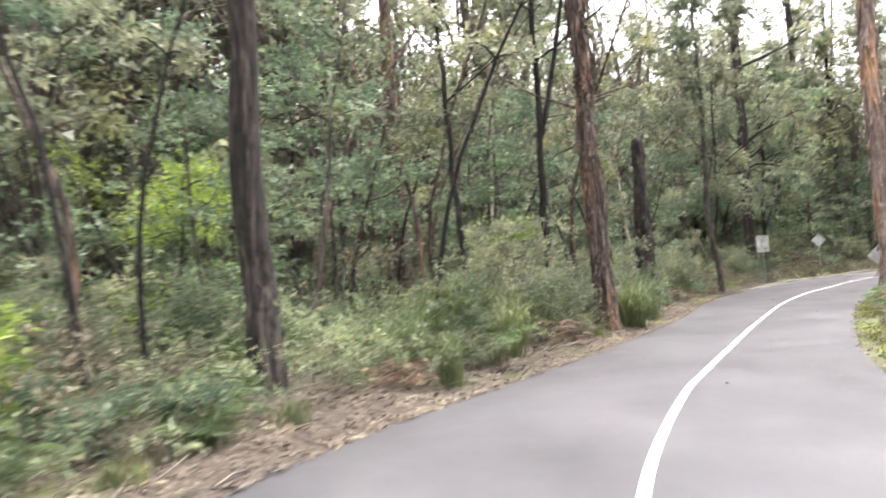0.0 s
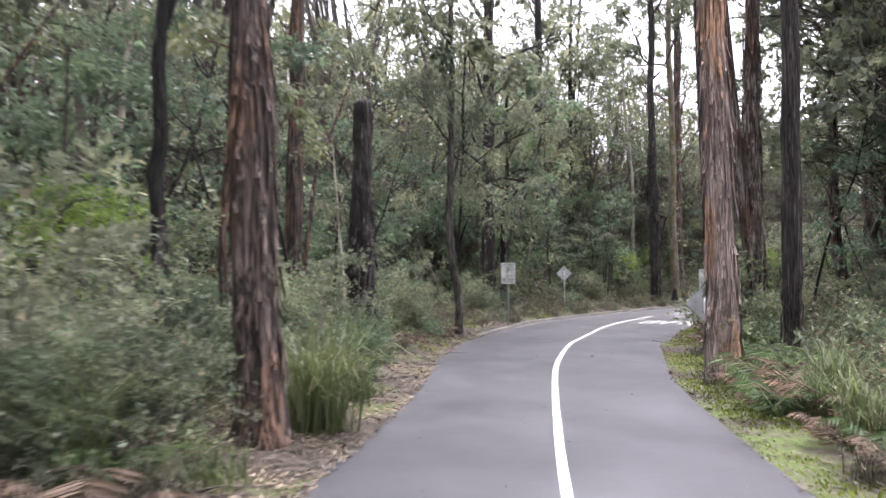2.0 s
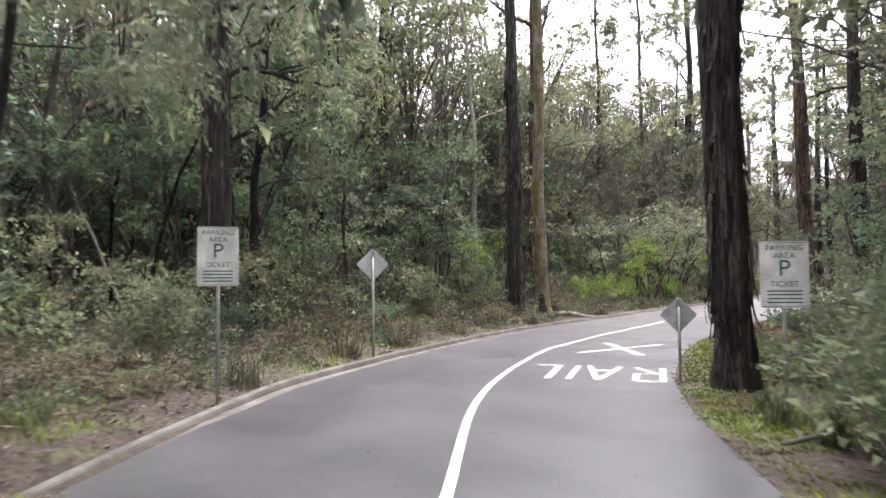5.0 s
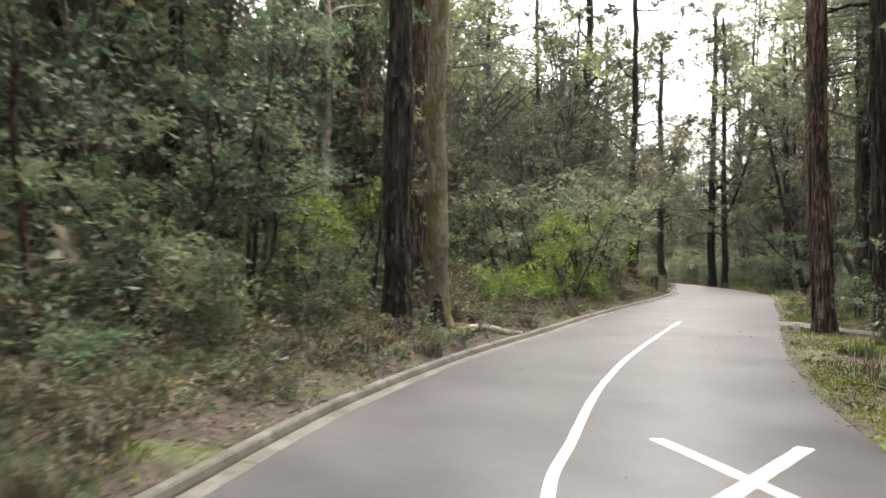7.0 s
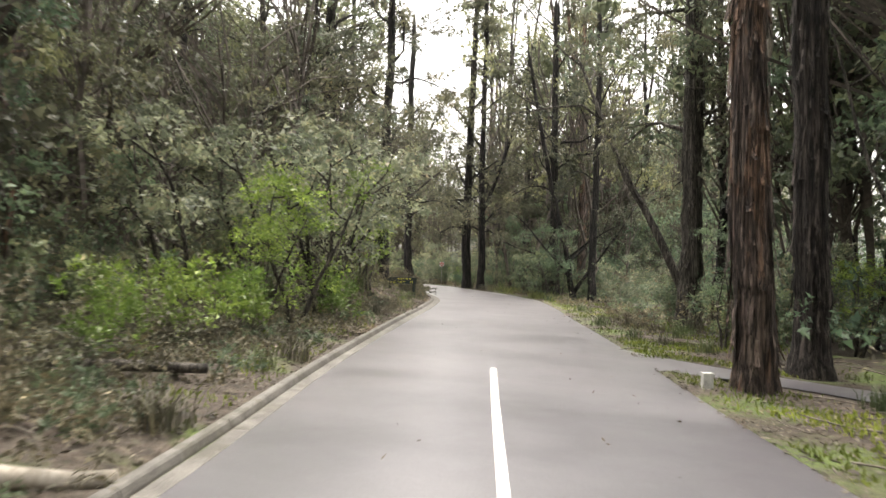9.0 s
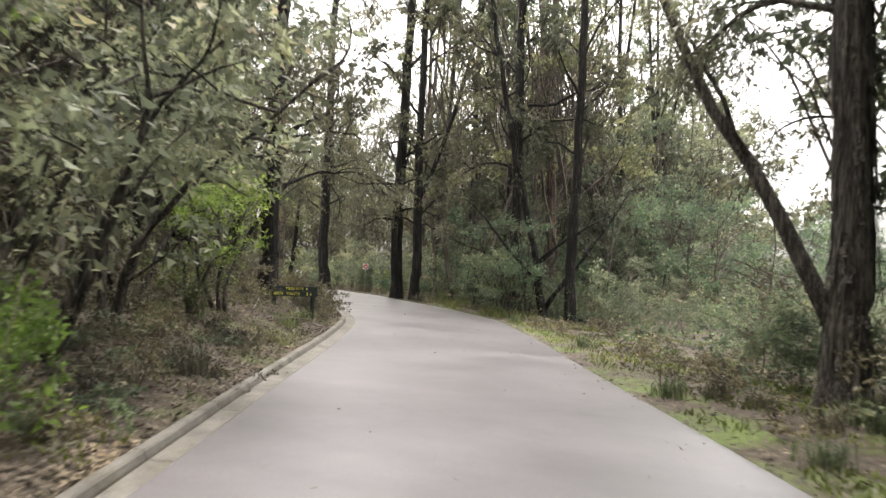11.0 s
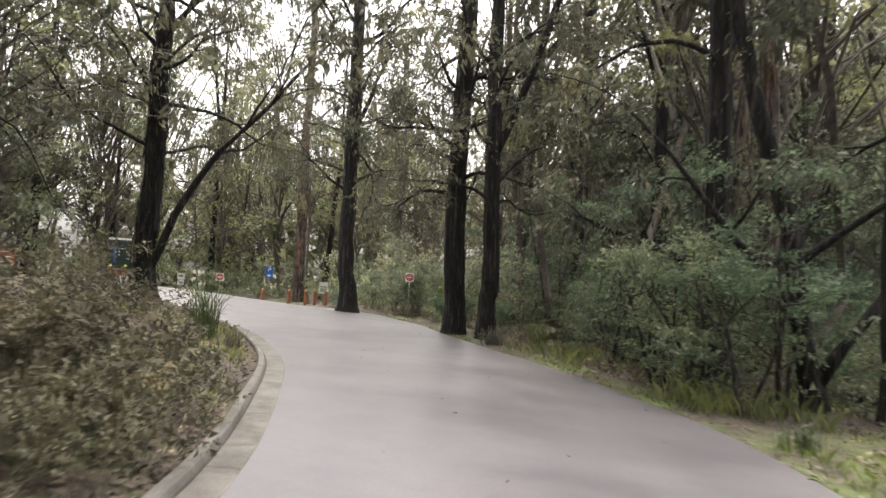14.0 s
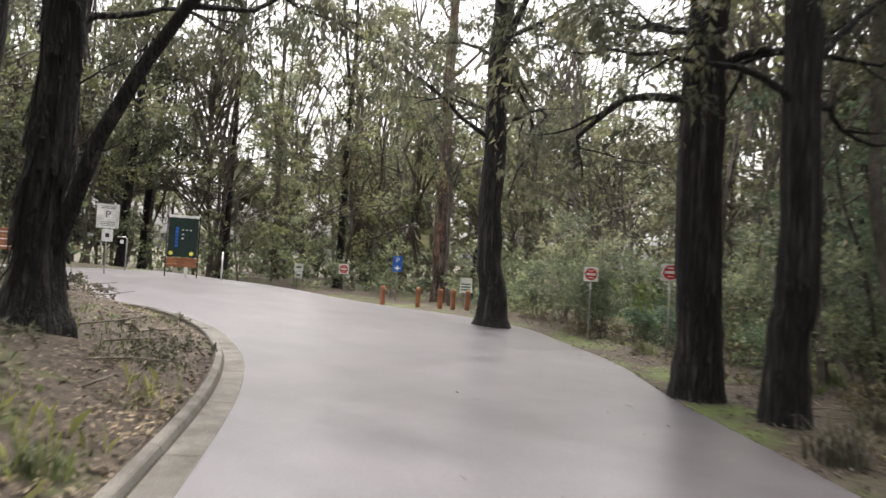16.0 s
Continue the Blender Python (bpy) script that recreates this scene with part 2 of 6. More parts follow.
LITTER = leaf_material("fallen_leaves", [(0.0, (0.04, 0.028, 0.021)), (0.4, (0.095, 0.070, 0.053)), (0.8, (0.18, 0.14, 0.108)), (1.0, (0.36, 0.31, 0.26))], 0.05, 0.85)
PALEGRASS = leaf_material("pale_long_grass", [(0.0, (0.13, 0.17, 0.05)), (0.5, (0.25, 0.27, 0.10)), (1.0, (0.42, 0.40, 0.20))], 0.4, 0.7)
MOSS = leaf_material("moss_and_short_grass", [(0.0, (0.09, 0.13, 0.02)), (0.5, (0.17, 0.22, 0.035)), (1.0, (0.27, 0.30, 0.07))], 0.2, 0.9)


def plain(name, colour, rough=0.5, metal=0.0):
    c = tuple(v * 0.8 for v in colour), tuple(min(1, v * 1.1) for v in colour)
    return surface(name, [(0.3, c[0]), (0.7, c[1])], 3.0, 120, rough, 0.05, 0.002, metal=metal)


SIGNWHITE = plain("sign_white", (0.78, 0.78, 0.75), 0.4)
SIGNBACK = plain("bare_aluminium", (0.55, 0.56, 0.57), 0.5, 0.2)
STEEL = plain("galvanised_steel", (0.36, 0.36, 0.35), 0.55, 0.35)
SIGNGREEN = plain("sign_green", (0.01, 0.10, 0.06), 0.45)
SIGNRED = plain("sign_red", (0.50, 0.03, 0.03), 0.4)
SIGNBLUE = plain("sign_blue", (0.02, 0.13, 0.52), 0.4)
BOARDGREEN = plain("dark_green_print", (0.005, 0.024, 0.017), 0.5)
DARKGREEN = plain("dark_green_stain", (0.010, 0.019, 0.015), 0.7)
YELLOW = plain("routed_yellow_paint", (0.78, 0.75, 0.12), 0.6)
ORANGEWOOD = plain("orange_stained_timber", (0.32, 0.12, 0.055), 0.7)
# Black that paints the shade inside a hollow onto the trunk.
HOLLOWBLACK = surface("hollow_shade_black", [(0.3, (0.006, 0.005, 0.005)), (0.7, (0.03, 0.025, 0.022))], 4, 20, 0.95, 0.9, 0.03)
BLACK = plain("sign_black", (0.02, 0.02, 0.02), 0.5)

# ---- building helpers ----


def mesh_of(name, verts, faces, material, smooth=True):
    me = bpy.data.meshes.new(name)
    me.from_pydata([tuple(v) for v in verts], [], faces)
    me.materials.append(material)
    if smooth:
        me.shade_smooth()
    return me


def quads_mesh(name, quads, material):
    """A mesh of loose leaves, from an array of n x corners x 3."""
    n, c = quads.shape[:2]
    me = bpy.data.meshes.new(name)
    me.vertices.add(c * n)
    me.vertices.foreach_set("co", np.ascontiguousarray(quads, dtype=np.float32).ravel())
    me.loops.add(c * n)
    me.loops.foreach_set("vertex_index", np.arange(c * n, dtype=np.int32))
    me.polygons.add(n)
    me.polygons.foreach_set("loop_start", np.arange(0, c * n, c, dtype=np.int32))
    me.materials.append(material)
    me.update(calc_edges=True)
    return me


def part(name, data, parent, label="", material=None):
    """Links a mesh, or a bmesh, as one object under a thing."""
    if isinstance(data, bmesh.types.BMesh):
        me = bpy.data.meshes.new(name)
        data.to_mesh(me)
        data.free()
        me.materials.append(material)
        data = me
    ob = new(name, data)
    ob.parent = parent
    if label:
        tagged(ob, label)
    return ob


def thing(name, m, label, category, group="", kind=""):
    ob = new(name)
    ob.empty_display_size = 0.2
    ob.matrix_world = m
    return tagged(ob, label, category, group, kind)


def unit(v):
    return v / (np.linalg.norm(v, axis=-1, keepdims=True) + 1e-9)


def leaves(points, along, length, width, rng):
    """Kite-shaped leaves at points, each pointing along its way."""
    along = unit(along)
    side = unit(np.cross(along, unit(rng.normal(size=along.shape))))
    length, width = np.reshape(length, (-1, 1)), np.reshape(width, (-1, 1))
    mid = points + along * length * 0.42
    return np.stack([points, mid + side * width / 2, points + along * length, mid - side * width / 2], 1)


def flecks(points, along, length, width, rng):
    """Small three-cornered leaves for foliage seen from afar."""
    along = unit(along)
    side = unit(np.cross(along, unit(rng.normal(size=along.shape))))
    length, width = np.reshape(length, (-1, 1)), np.reshape(width, (-1, 1))
    return np.stack([points - side * width * 0.4, points + along * length * 0.4 + side * width * 0.6, points + along * length], 1)


def tube(spine, radii, sides=8, ridge=0.0, rng=None):
    """Vertices and faces of a tapered tube along a spine, with ridges that run along it."""
    spine, radii = np.array(spine, float), np.array(radii, float)
    way = unit(np.gradient(spine, axis=0))
    ref = np.where(np.abs(way[:, 2:3]) > 0.8, [[1.0, 0, 0]], [[0, 0, 1.0]])
    a = unit(np.cross(way, ref))
    b = np.cross(way, a)
    ang = np.linspace(0, 2 * np.pi, sides, endpoint=False)
    wob = np.ones((len(spine), sides))
    if ridge:
        base = rng.normal(size=sides)
        for n in range(len(spine)):
            base = 0.86 * base + 0.5 * rng.normal(size=sides)
            wob[n] += ridge * base
    v = spine[:, None] + (radii[:, None] * wob)[..., None] * (np.cos(ang)[None, :, None] * a[:, None] + np.sin(ang)[None, :, None] * b[:, None])
    n, s = len(spine), sides
    f = [(i * s + j, i * s + (j + 1) % s, (i + 1) * s + (j + 1) % s, (i + 1) * s + j) for i in range(n - 1) for j in range(s)]
    f += [tuple(range(s - 1, -1, -1)), tuple((n - 1) * s + j for j in range(s))]
    return v.reshape(-1, 3), f


def box(bm, x0, x1, y0, y1, z0, z1, bevel=0.0):
    m = Matrix.Translation(((x0 + x1) / 2, (y0 + y1) / 2, (z0 + z1) / 2)) @ Matrix.Diagonal((x1 - x0, y1 - y0, z1 - z0, 1))
    made = bmesh.ops.create_cube(bm, size=1, matrix=m)["verts"]
    if bevel:
        edges = list({e for v in made for e in v.link_edges})
        bmesh.ops.bevel(bm, geom=edges, offset=bevel, segments=2, profile=0.5, affect="EDGES")
    return bm


# ---- plan of the road ----
LEFT = [(-1.5, -12), (0.2, -2), (1.3, 5), (2.6, 10.6), (3.4, 13), (4.5, 15.4), (6.2, 19.2), (7.4, 22.2), (8.3, 24.4), (9.2, 26.7), (10.1, 29.3), (11.2, 32.7), (12.1, 35),
        (13.1, 37.4), (14.4, 39.6), (15.7, 41.5), (17.0, 43.2), (18.2, 44.7), (19.8, 46.2), (21.2, 47.5), (23.1, 49.1), (26.4, 51.7), (30.9, 54.5), (36, 57.2), (41, 59.9),
        (50.4, 64.7), (58.3, 68.6), (63.4, 71.4), (67.5, 74.6), (70.4, 77.3), (73.2, 80.6), (75.2, 83.3), (76.8, 86), (77.8, 88.8), (77.6, 91.2), (75.6, 93.8), (71, 96.5), (62, 99), (45, 101)]
RIGHT = [(4.8, -12), (6.2, -2), (7.4, 5), (8.4, 10), (10.2, 16.4), (11.1, 19.1), (12.6, 23), (14.5, 27.6), (16.4, 31.3), (18.3, 34.7), (20.3, 37.5), (22.9, 40.9), (25.6, 43.7),
         (29.6, 47), (34.5, 50.1), (40.9, 53.5), (46.7, 56.4), (51.4, 58.8), (57.1, 61.8), (61.5, 64), (65.1, 65.9), (69.8, 68.6), (72.4, 70.9), (74.2, 72.7), (76.2, 75),
         (78.2, 77.1), (80.4, 79.4), (83.3, 82), (86, 85.2), (88.2, 88.2), (90.2, 93), (91.4, 99), (92.6, 105), (91, 110),
         (86.5, 106), (80, 104), (66, 106.5), (45, 109)]
CENTRE = [(4.4, -6), (5.2, 5), (6, 10.2), (7, 14), (7.8, 16.3), (9.2, 20.1), (10.6, 23.8), (12.9, 29.5), (14.4, 32.8), (16.1, 36.1), (17.75, 38.7), (19.9, 41.9), (22.1, 44.5), (25.3, 47.6),
          (27.1, 48.9), (29.9, 50.8), (33.6, 53), (38.9, 55.8), (42.6, 57.7)]
HEIGHTS = [(-300, 0.1), (5, 0.1), (10, 0.2), (15, 0.2), (22, 0.12), (28, 0.1), (40, 0.1), (46, 0.2), (52, 0.25), (56, 0.33), (62, 0.45), (66, 0.5), (70, 0.6),
           (74, 0.75), (80, 0.85), (90, 0.9), (110, 0.9), (400, 1.2)]


def smooth_line(points, step):
    """An even polyline through the points, rounded at the corners."""
    p = np.array(points, float)
    out = []
    for i in range(len(p) - 1):
        a, b, c, d = p[max(i - 1, 0)], p[i], p[i + 1], p[min(i + 2, len(p) - 1)]
        for u in np.linspace(0, 1, 12, endpoint=False):
            out.append(0.5 * (2 * b + (c - a) * u + (2 * a - 5 * b + 4 * c - d) * u**2 + (3 * b - a - 3 * c + d) * u**3))
    out = np.array(out + [p[-1]])
    s = np.r_[0, np.cumsum(np.hypot(*np.diff(out, axis=0).T))]
    t = np.linspace(0, s[-1], max(2, int(s[-1] / step)))
    return np.stack([np.interp(t, s, out[:, 0]), np.interp(t, s, out[:, 1])], 1)


LINE_L, LINE_R = smooth_line(LEFT, 0.6), smooth_line(RIGHT, 0.6)
OUTLINE = np.concatenate([LINE_L[::2], LINE_R[::-2]])


def rise(a, b, v):
    u = np.clip((np.asarray(v, float) - a) / (b - a), 0, 1)
    return u * u * (3 - 2 * u)


def road_z(x, y):
    x, y = np.asarray(x, float), np.asarray(y, float)
    z = np.interp(y, [h[0] for h in HEIGHTS], [h[1] for h in HEIGHTS])
    return z + 0.85 * rise(84, 101, y) * (1 - rise(84, 91, x))


def to_line(x, y, line):
    """Distance from points to a polyline."""
    q = np.stack([np.ravel(x), np.ravel(y)], 1)
    if len(q) < 400:
        a, d = line[:-1], line[1:] - line[:-1]
        off = q[:, None] - a[None]
        u = np.clip((off * d).sum(-1) / ((d * d).sum(-1) + 1e-9), 0, 1)
        return np.hypot(*np.moveaxis(off - u[..., None] * d, -1, 0)).min(1).reshape(np.shape(x))
    best = np.full(len(q), 1e9)
    for a, b in zip(line[:-1], line[1:]):
        d = b - a
        u = np.clip(((q - a) @ d) / (d @ d + 1e-9), 0, 1)
        best = np.minimum(best, np.hypot(*(q - a - u[:, None] * d).T))
    return best.reshape(np.shape(x))


def on_road(x, y):
    px, py = np.asarray(x, float), np.asarray(y, float)
    inside = np.zeros(px.shape, bool)
    a = OUTLINE
    for (x0, y0), (x1, y1) in zip(a, np.roll(a, -1, 0)):
        if y0 != y1:
            inside ^= ((y0 > py) != (y1 > py)) & (px < (x1 - x0) * (py - y0) / (y1 - y0) + x0)
    return inside


def lumps(x, y):
    return np.sin(x * 0.31 + 1.3 * np.sin(y * 0.23)) * np.cos(y * 0.27 + x * 0.11) + 0.5 * np.sin(x * 0.9 + y * 0.7) * np.sin(y * 1.1 - x * 0.4)


TRACK_LINE = np.array([(46.6, 57.0), (45.9, 55.4), (45.1, 53.6), (44.2, 51.4), (43.7, 47.5)])


def ground_z(x, y):
    """Height of the forest floor beside the road."""
    x, y = np.asarray(x, float), np.asarray(y, float)
    dl, dr = to_line(x, y, LINE_L[::3]), to_line(x, y, LINE_R[::3])
    d = np.minimum(dl, dr)
    bank = np.where(dl < dr, 0.10 + 0.18 * rise(0.5, 2.5, dl) + 0.45 * rise(0.6, 3, dl) * rise(64, 69, y), 0.02)
    far = 2.5 * rise(60, 160, d)
    bed = rise(1.4, 3.4, to_line(x, y, TRACK_LINE))
    return np.where(on_road(x, y), road_z(x, y), road_z(x, y) + (0.16 * lumps(x, y) * rise(0.8, 6, d) + bank * rise(0.1, 0.8, d)) * bed + far)


# heights and distances looked up on an even net, for quick planting
NET = np.arange(-90.0, 200.5, 1.0)
NET_X, NET_Y = np.meshgrid(NET, NET)
NET_Z = ground_z(NET_X.ravel(), NET_Y.ravel()).reshape(NET_X.shape)
NET_D = np.minimum(to_line(NET_X, NET_Y, LINE_L[::3]), to_line(NET_X, NET_Y, LINE_R[::3])) * np.where(on_road(NET_X, NET_Y), -1, 1)


def net_value(net, x, y):
    u, v = min(max(x + 90, 0), 288.9), min(max(y + 90, 0), 288.9)
    i, j = int(u), int(v)
    a, b = u - i, v - j
    return float(net[j, i] * (1 - a) * (1 - b) + net[j, i + 1] * a * (1 - b) + net[j + 1, i] * (1 - a) * b + net[j + 1, i + 1] * a * b)


def road_gap(x, y):
    """Distance from the road's edge, below nought on the road."""
    return net_value(NET_D, x, y)


def gz(x, y):
    if -1.0 < road_gap(x, y) < 5:
        return float(ground_z(np.array([x]), np.array([y]))[0])
    return net_value(NET_Z, x, y)


# ---- ground, road, kerb, paint ----


def axis_steps(lo, hi, fine_lo, fine_hi, fine, coarse):
    out = list(np.arange(fine_lo, fine_hi + fine / 2, fine))
    step, v = fine, fine_hi
    while v < hi:
        step *= 1.25
        v += min(step, coarse)
        out.append(v)
    step, v = fine, fine_lo
    while v > lo:
        step *= 1.25
        v -= min(step, coarse)
        out.insert(0, v)
    return np.array(out)


def build_ground():
    xs, ys = axis_steps(-1500, 1500, -14, 108, 0.9, 90), axis_steps(-1500, 1500, -8, 116, 0.9, 90)
    gx, gy = np.meshgrid(xs, ys)
    z = ground_z(gx.ravel(), gy.ravel()).reshape(gx.shape)
    edge = np.minimum(to_line(gx, gy, LINE_L[::3]), to_line(gx, gy, LINE_R[::3]))
    inner = edge > 1.3
    z = np.where(edge < 1.15, z - 0.03, z)
    z = np.where(on_road(gx, gy), z - np.where(inner, 0.12, 0.006), z)
    n, m = gx.shape
    v = np.stack([gx, gy, z], -1).reshape(-1, 3)
    i = np.arange(n * m).reshape(n, m)
    f = np.stack([i[:-1, :-1], i[:-1, 1:], i[1:, 1:], i[1:, :-1]], -1).reshape(-1, 4)
    ob = new("ground", mesh_of("ground", v, f.tolist(), GROUND))
    tagged(ob, "brown leaf-litter forest floor with mossy green patches", "ground", kind="structure")


def ribbon(a, b, across, lift):
    """A strip between two lines of the plan, on the road's height."""
    u = np.linspace(0, 1, across + 1)[None, :, None]
    p = a[:, None] * (1 - u) + b[:, None] * u
    z = road_z(p[..., 0], p[..., 1]) + lift
    v = np.concatenate([p, z[..., None]], -1)
    n, m = v.shape[:2]
    i = np.arange(n * m).reshape(n, m)
    f = np.stack([i[:-1, :-1], i[:-1, 1:], i[1:, 1:], i[1:, :-1]], -1).reshape(-1, 4)
    return v.reshape(-1, 3), f[:, ::-1].tolist()


def even(line, n):
    s = np.r_[0, np.cumsum(np.hypot(*np.diff(line, axis=0).T))]
    t = np.linspace(0, s[-1], n)
    return np.stack([np.interp(t, s, line[:, 0]), np.interp(t, s, line[:, 1])], 1)


def matched(a, b):
    """Pairs up two edges: for each point of a the nearest further along b."""
    out, k = [], 0
    for p in a:
        d = np.hypot(*(b[k:k + 60] - p).T)
        k += int(d.argmin())
        out.append(b[k])
    return np.array(out)


def build_road():
    left, right = even(LINE_L, 420), even(LINE_R, 1600)
    # the bend at the far end is paired by length, the rest by nearness
    cut = int(np.argmin(np.hypot(*(left - (74.2, 81.8)).T)))
    near = matched(left[:cut], right)
    k = int(np.argmin(np.hypot(*(right - near[-1]).T)))
    far = even(right[k:], 420 - cut)
    v, f = ribbon(left, np.concatenate([near, far]), 6, 0.02)
    road = new("road", mesh_of("road", v, f, ASPHALT))
    tagged(road, "damp grey asphalt road winding through forest", "road", kind="structure")
    # side track that leaves on the far verge
    a = smooth_line([(44.7, 55.6), (44.7, 54.6), (44.3, 53.0), (43.4, 51.0), (42.9, 48.0)], 0.5)
    b = smooth_line([(48.4, 57.5), (47.2, 56.2), (45.9, 54.0), (45.0, 51.5), (44.6, 48.0)], 0.5)
    n = 40
    v, f = ribbon(even(b, n), even(a, n), 3, 0.026)
    tagged(new("side_track", mesh_of("side_track", v, f, ASPHALT)), "narrow asphalt path leaving the road", "path", kind="structure")
    c = smooth_line(CENTRE, 0.4)
    way = unit(np.gradient(c, axis=0))
    nrm = np.stack([-way[:, 1], way[:, 0]], 1)
    v, f = ribbon(c + nrm * 0.055, c - nrm * 0.055, 1, 0.026)
    tagged(new("road_line", mesh_of("road_line", v, f, PAINT)), "solid white painted centre line on asphalt", "road line", kind="structure")


def build_verges():
    """The trodden strip that meets the asphalt on either side."""
    for name, line, side in (("verge_left", LINE_L, 1), ("verge_right", LINE_R, -1)):
        p = even(line, 700)
        way = unit(np.gradient(p, axis=0))
        nrm = np.stack([-way[:, 1], way[:, 0]], 1) * side
        vs, profile = [], ((-0.12, 0.004), (0.0, 0.015), (0.10, 0.024), (0.3, 0.006), (0.6, 0.006), (0.95, 0.004), (1.25, -0.08))
        for k in range(len(p)):
            for d, up in profile:
                w = p[k] + nrm[k] * (d + (0.03 * math.sin(k * 1.7) * math.sin(k * 0.37) if d == 0.10 else 0))
                vs.append((w[0], w[1], up))
        v = np.array(vs)
        base = np.where(np.tile([d < 0.2 for d, _ in profile], len(p)), road_z(v[:, 0], v[:, 1]), ground_z(v[:, 0], v[:, 1]))
        v[:, 2] += base
        m = len(profile)
        i = np.arange(len(v)).reshape(-1, m)
        f = np.stack([i[:-1, :-1], i[:-1, 1:], i[1:, 1:], i[1:, :-1]], -1).reshape(-1, 4)
        ob = new(name, mesh_of(name, v, (f if side < 0 else f[:, ::-1]).tolist(), MOSSGROUND if side < 0 else GROUND))
        tagged(ob, "strip of soil and leaf litter along the asphalt", "verge", kind="structure")


def build_markings():
    """The letters RAIL and a large X, painted to be read by oncoming drivers."""

    def strokes(name, origin, bars, width, label, ahead=np.array([0.70, 0.714]), aside=np.array([0.714, -0.70])):
        bm = bmesh.new()
        for x0, y0, x1, y1 in bars:
            p, q = np.array([x0, y0]), np.array([x1, y1])
            d = unit(q - p)
            n = np.array([-d[1], d[0]]) * width / 2
            vs = []
            for c in (p + n, p - n, q - n, q + n):
                w = np.array(origin) + aside * c[0] + ahead * c[1]
                vs.append(bm.verts.new((w[0], w[1], float(road_z(w[0], w[1])) + 0.027)))
            bm.faces.new(vs)
        me = bpy.data.meshes.new(name)
        bm.to_mesh(me)
        bm.free()
        me.materials.append(PAINT)
        tagged(new(name, me), label, "road marking", "road lettering", "structure")

    tall, foot = 1.9, np.array([23.48, 45.34])
    along = np.array([0.714, -0.70])
    # seen from here the feet of the letters are farthest away
    strokes("letter_l_marking", foot, [(0, -0.06, 0.44, -0.06), (0.44, 0, 0.44, -tall)], 0.12, "white painted letter L on asphalt")
    strokes("letter_i_marking", foot + along * 0.80, [(0, 0, 0, -tall)], 0.12, "white painted letter I on asphalt")
    strokes("letter_a_marking", foot + along * 1.02, [(0, 0, 0.29, -tall), (0.58, 0, 0.29, -tall), (0.10, -0.6, 0.48, -0.6)], 0.12, "white painted letter A on asphalt")
    strokes("letter_r_marking", foot + along * 1.88, [(0.52, 0, 0.52, -tall), (0.02, 0, 0.42, -0.85), (0.1, -0.85, 0.52, -0.85), (0.1, -tall + 0.06, 0.52, -tall + 0.06), (0.06, -0.9, 0.06, -tall + 0.1)], 0.12, "white painted letter R on asphalt")
    strokes("cross_marking", (27.17, 47.02), [(-0.72, -1.42, 0.72, 1.42), (-0.72, 1.42, 0.72, -1.42)], 0.17, "large white painted cross on asphalt", np.array([0.80, 0.60]), np.array([0.63, -0.776]))


def build_kerb():
    kerb = thing("kerb", Matrix(), "weathered pale concrete kerb along the road edge", "kerb", kind="structure")
    line = LINE_L[np.argmin(np.hypot(*(LINE_L - (14.4, 39.6)).T)):]
    line = line[:np.argmin(np.hypot(*(line - (62, 99)).T))]
    line = even(line, int(len(line) * 2))
    profile = [(-0.22, 0.0225), (-0.20, 0.027), (0.115, 0.030), (0.12, 0.012), (0.13, 0.012), (0.135, 0.045), (0.155, 0.10), (0.175, 0.118), (0.255, 0.12), (0.275, 0.10), (0.28, -0.1)]
    way = unit(np.gradient(line, axis=0))
    nrm = np.stack([-way[:, 1], way[:, 0]], 1)
    step = 8
    for k in range(0, len(line) - step, step):
        vs, fs = [], []
        for j in range(step + 1):
            i = k + j
            pull = 0.006 if j == 0 else -0.006 if j == step else 0
            for off, up in profile:
                off = -0.04 - 0.13 * float(rise(60, 68, line[i][1])) if off == -0.20 else -0.06 - 0.13 * float(rise(60, 68, line[i][1])) if off == -0.22 else off
                w = line[i] + nrm[i] * (off + 0.006 * math.sin(i * 0.13)) + way[i] * pull
                vs.append((w[0], w[1], float(road_z(w[0], w[1])) + up * (0.35 + 0.65 * min(1, i / 20))))
        m = len(profile)
        fs = [(j * m + i, j * m + i + 1, (j + 1) * m + i + 1, (j + 1) * m + i) for j in range(step) for i in range(m - 1)]
        fs += [tuple(range(m)), tuple(step * m + i for i in range(m - 1, -1, -1))]
        part("kerb_stone", mesh_of("kerb_stone", vs, fs, CONCRETE, False), kerb)


# ---- trees ----
def limb_spine(start, azimuth, length, climb, rng, steps=7, droop=0.0, wander=0.22):
    way = np.array([math.cos(azimuth) * math.cos(climb), math.sin(azimuth) * math.cos(climb), math.sin(climb)])
    p, out = np.array(start, float), [np.array(start, float)]
    for i in range(steps):
        way = unit(way + rng.normal(size=3) * wander + np.array([0, 0, 0.10 - droop]))
        p = p + way * length / steps
        out.append(p)
    return np.array(out)


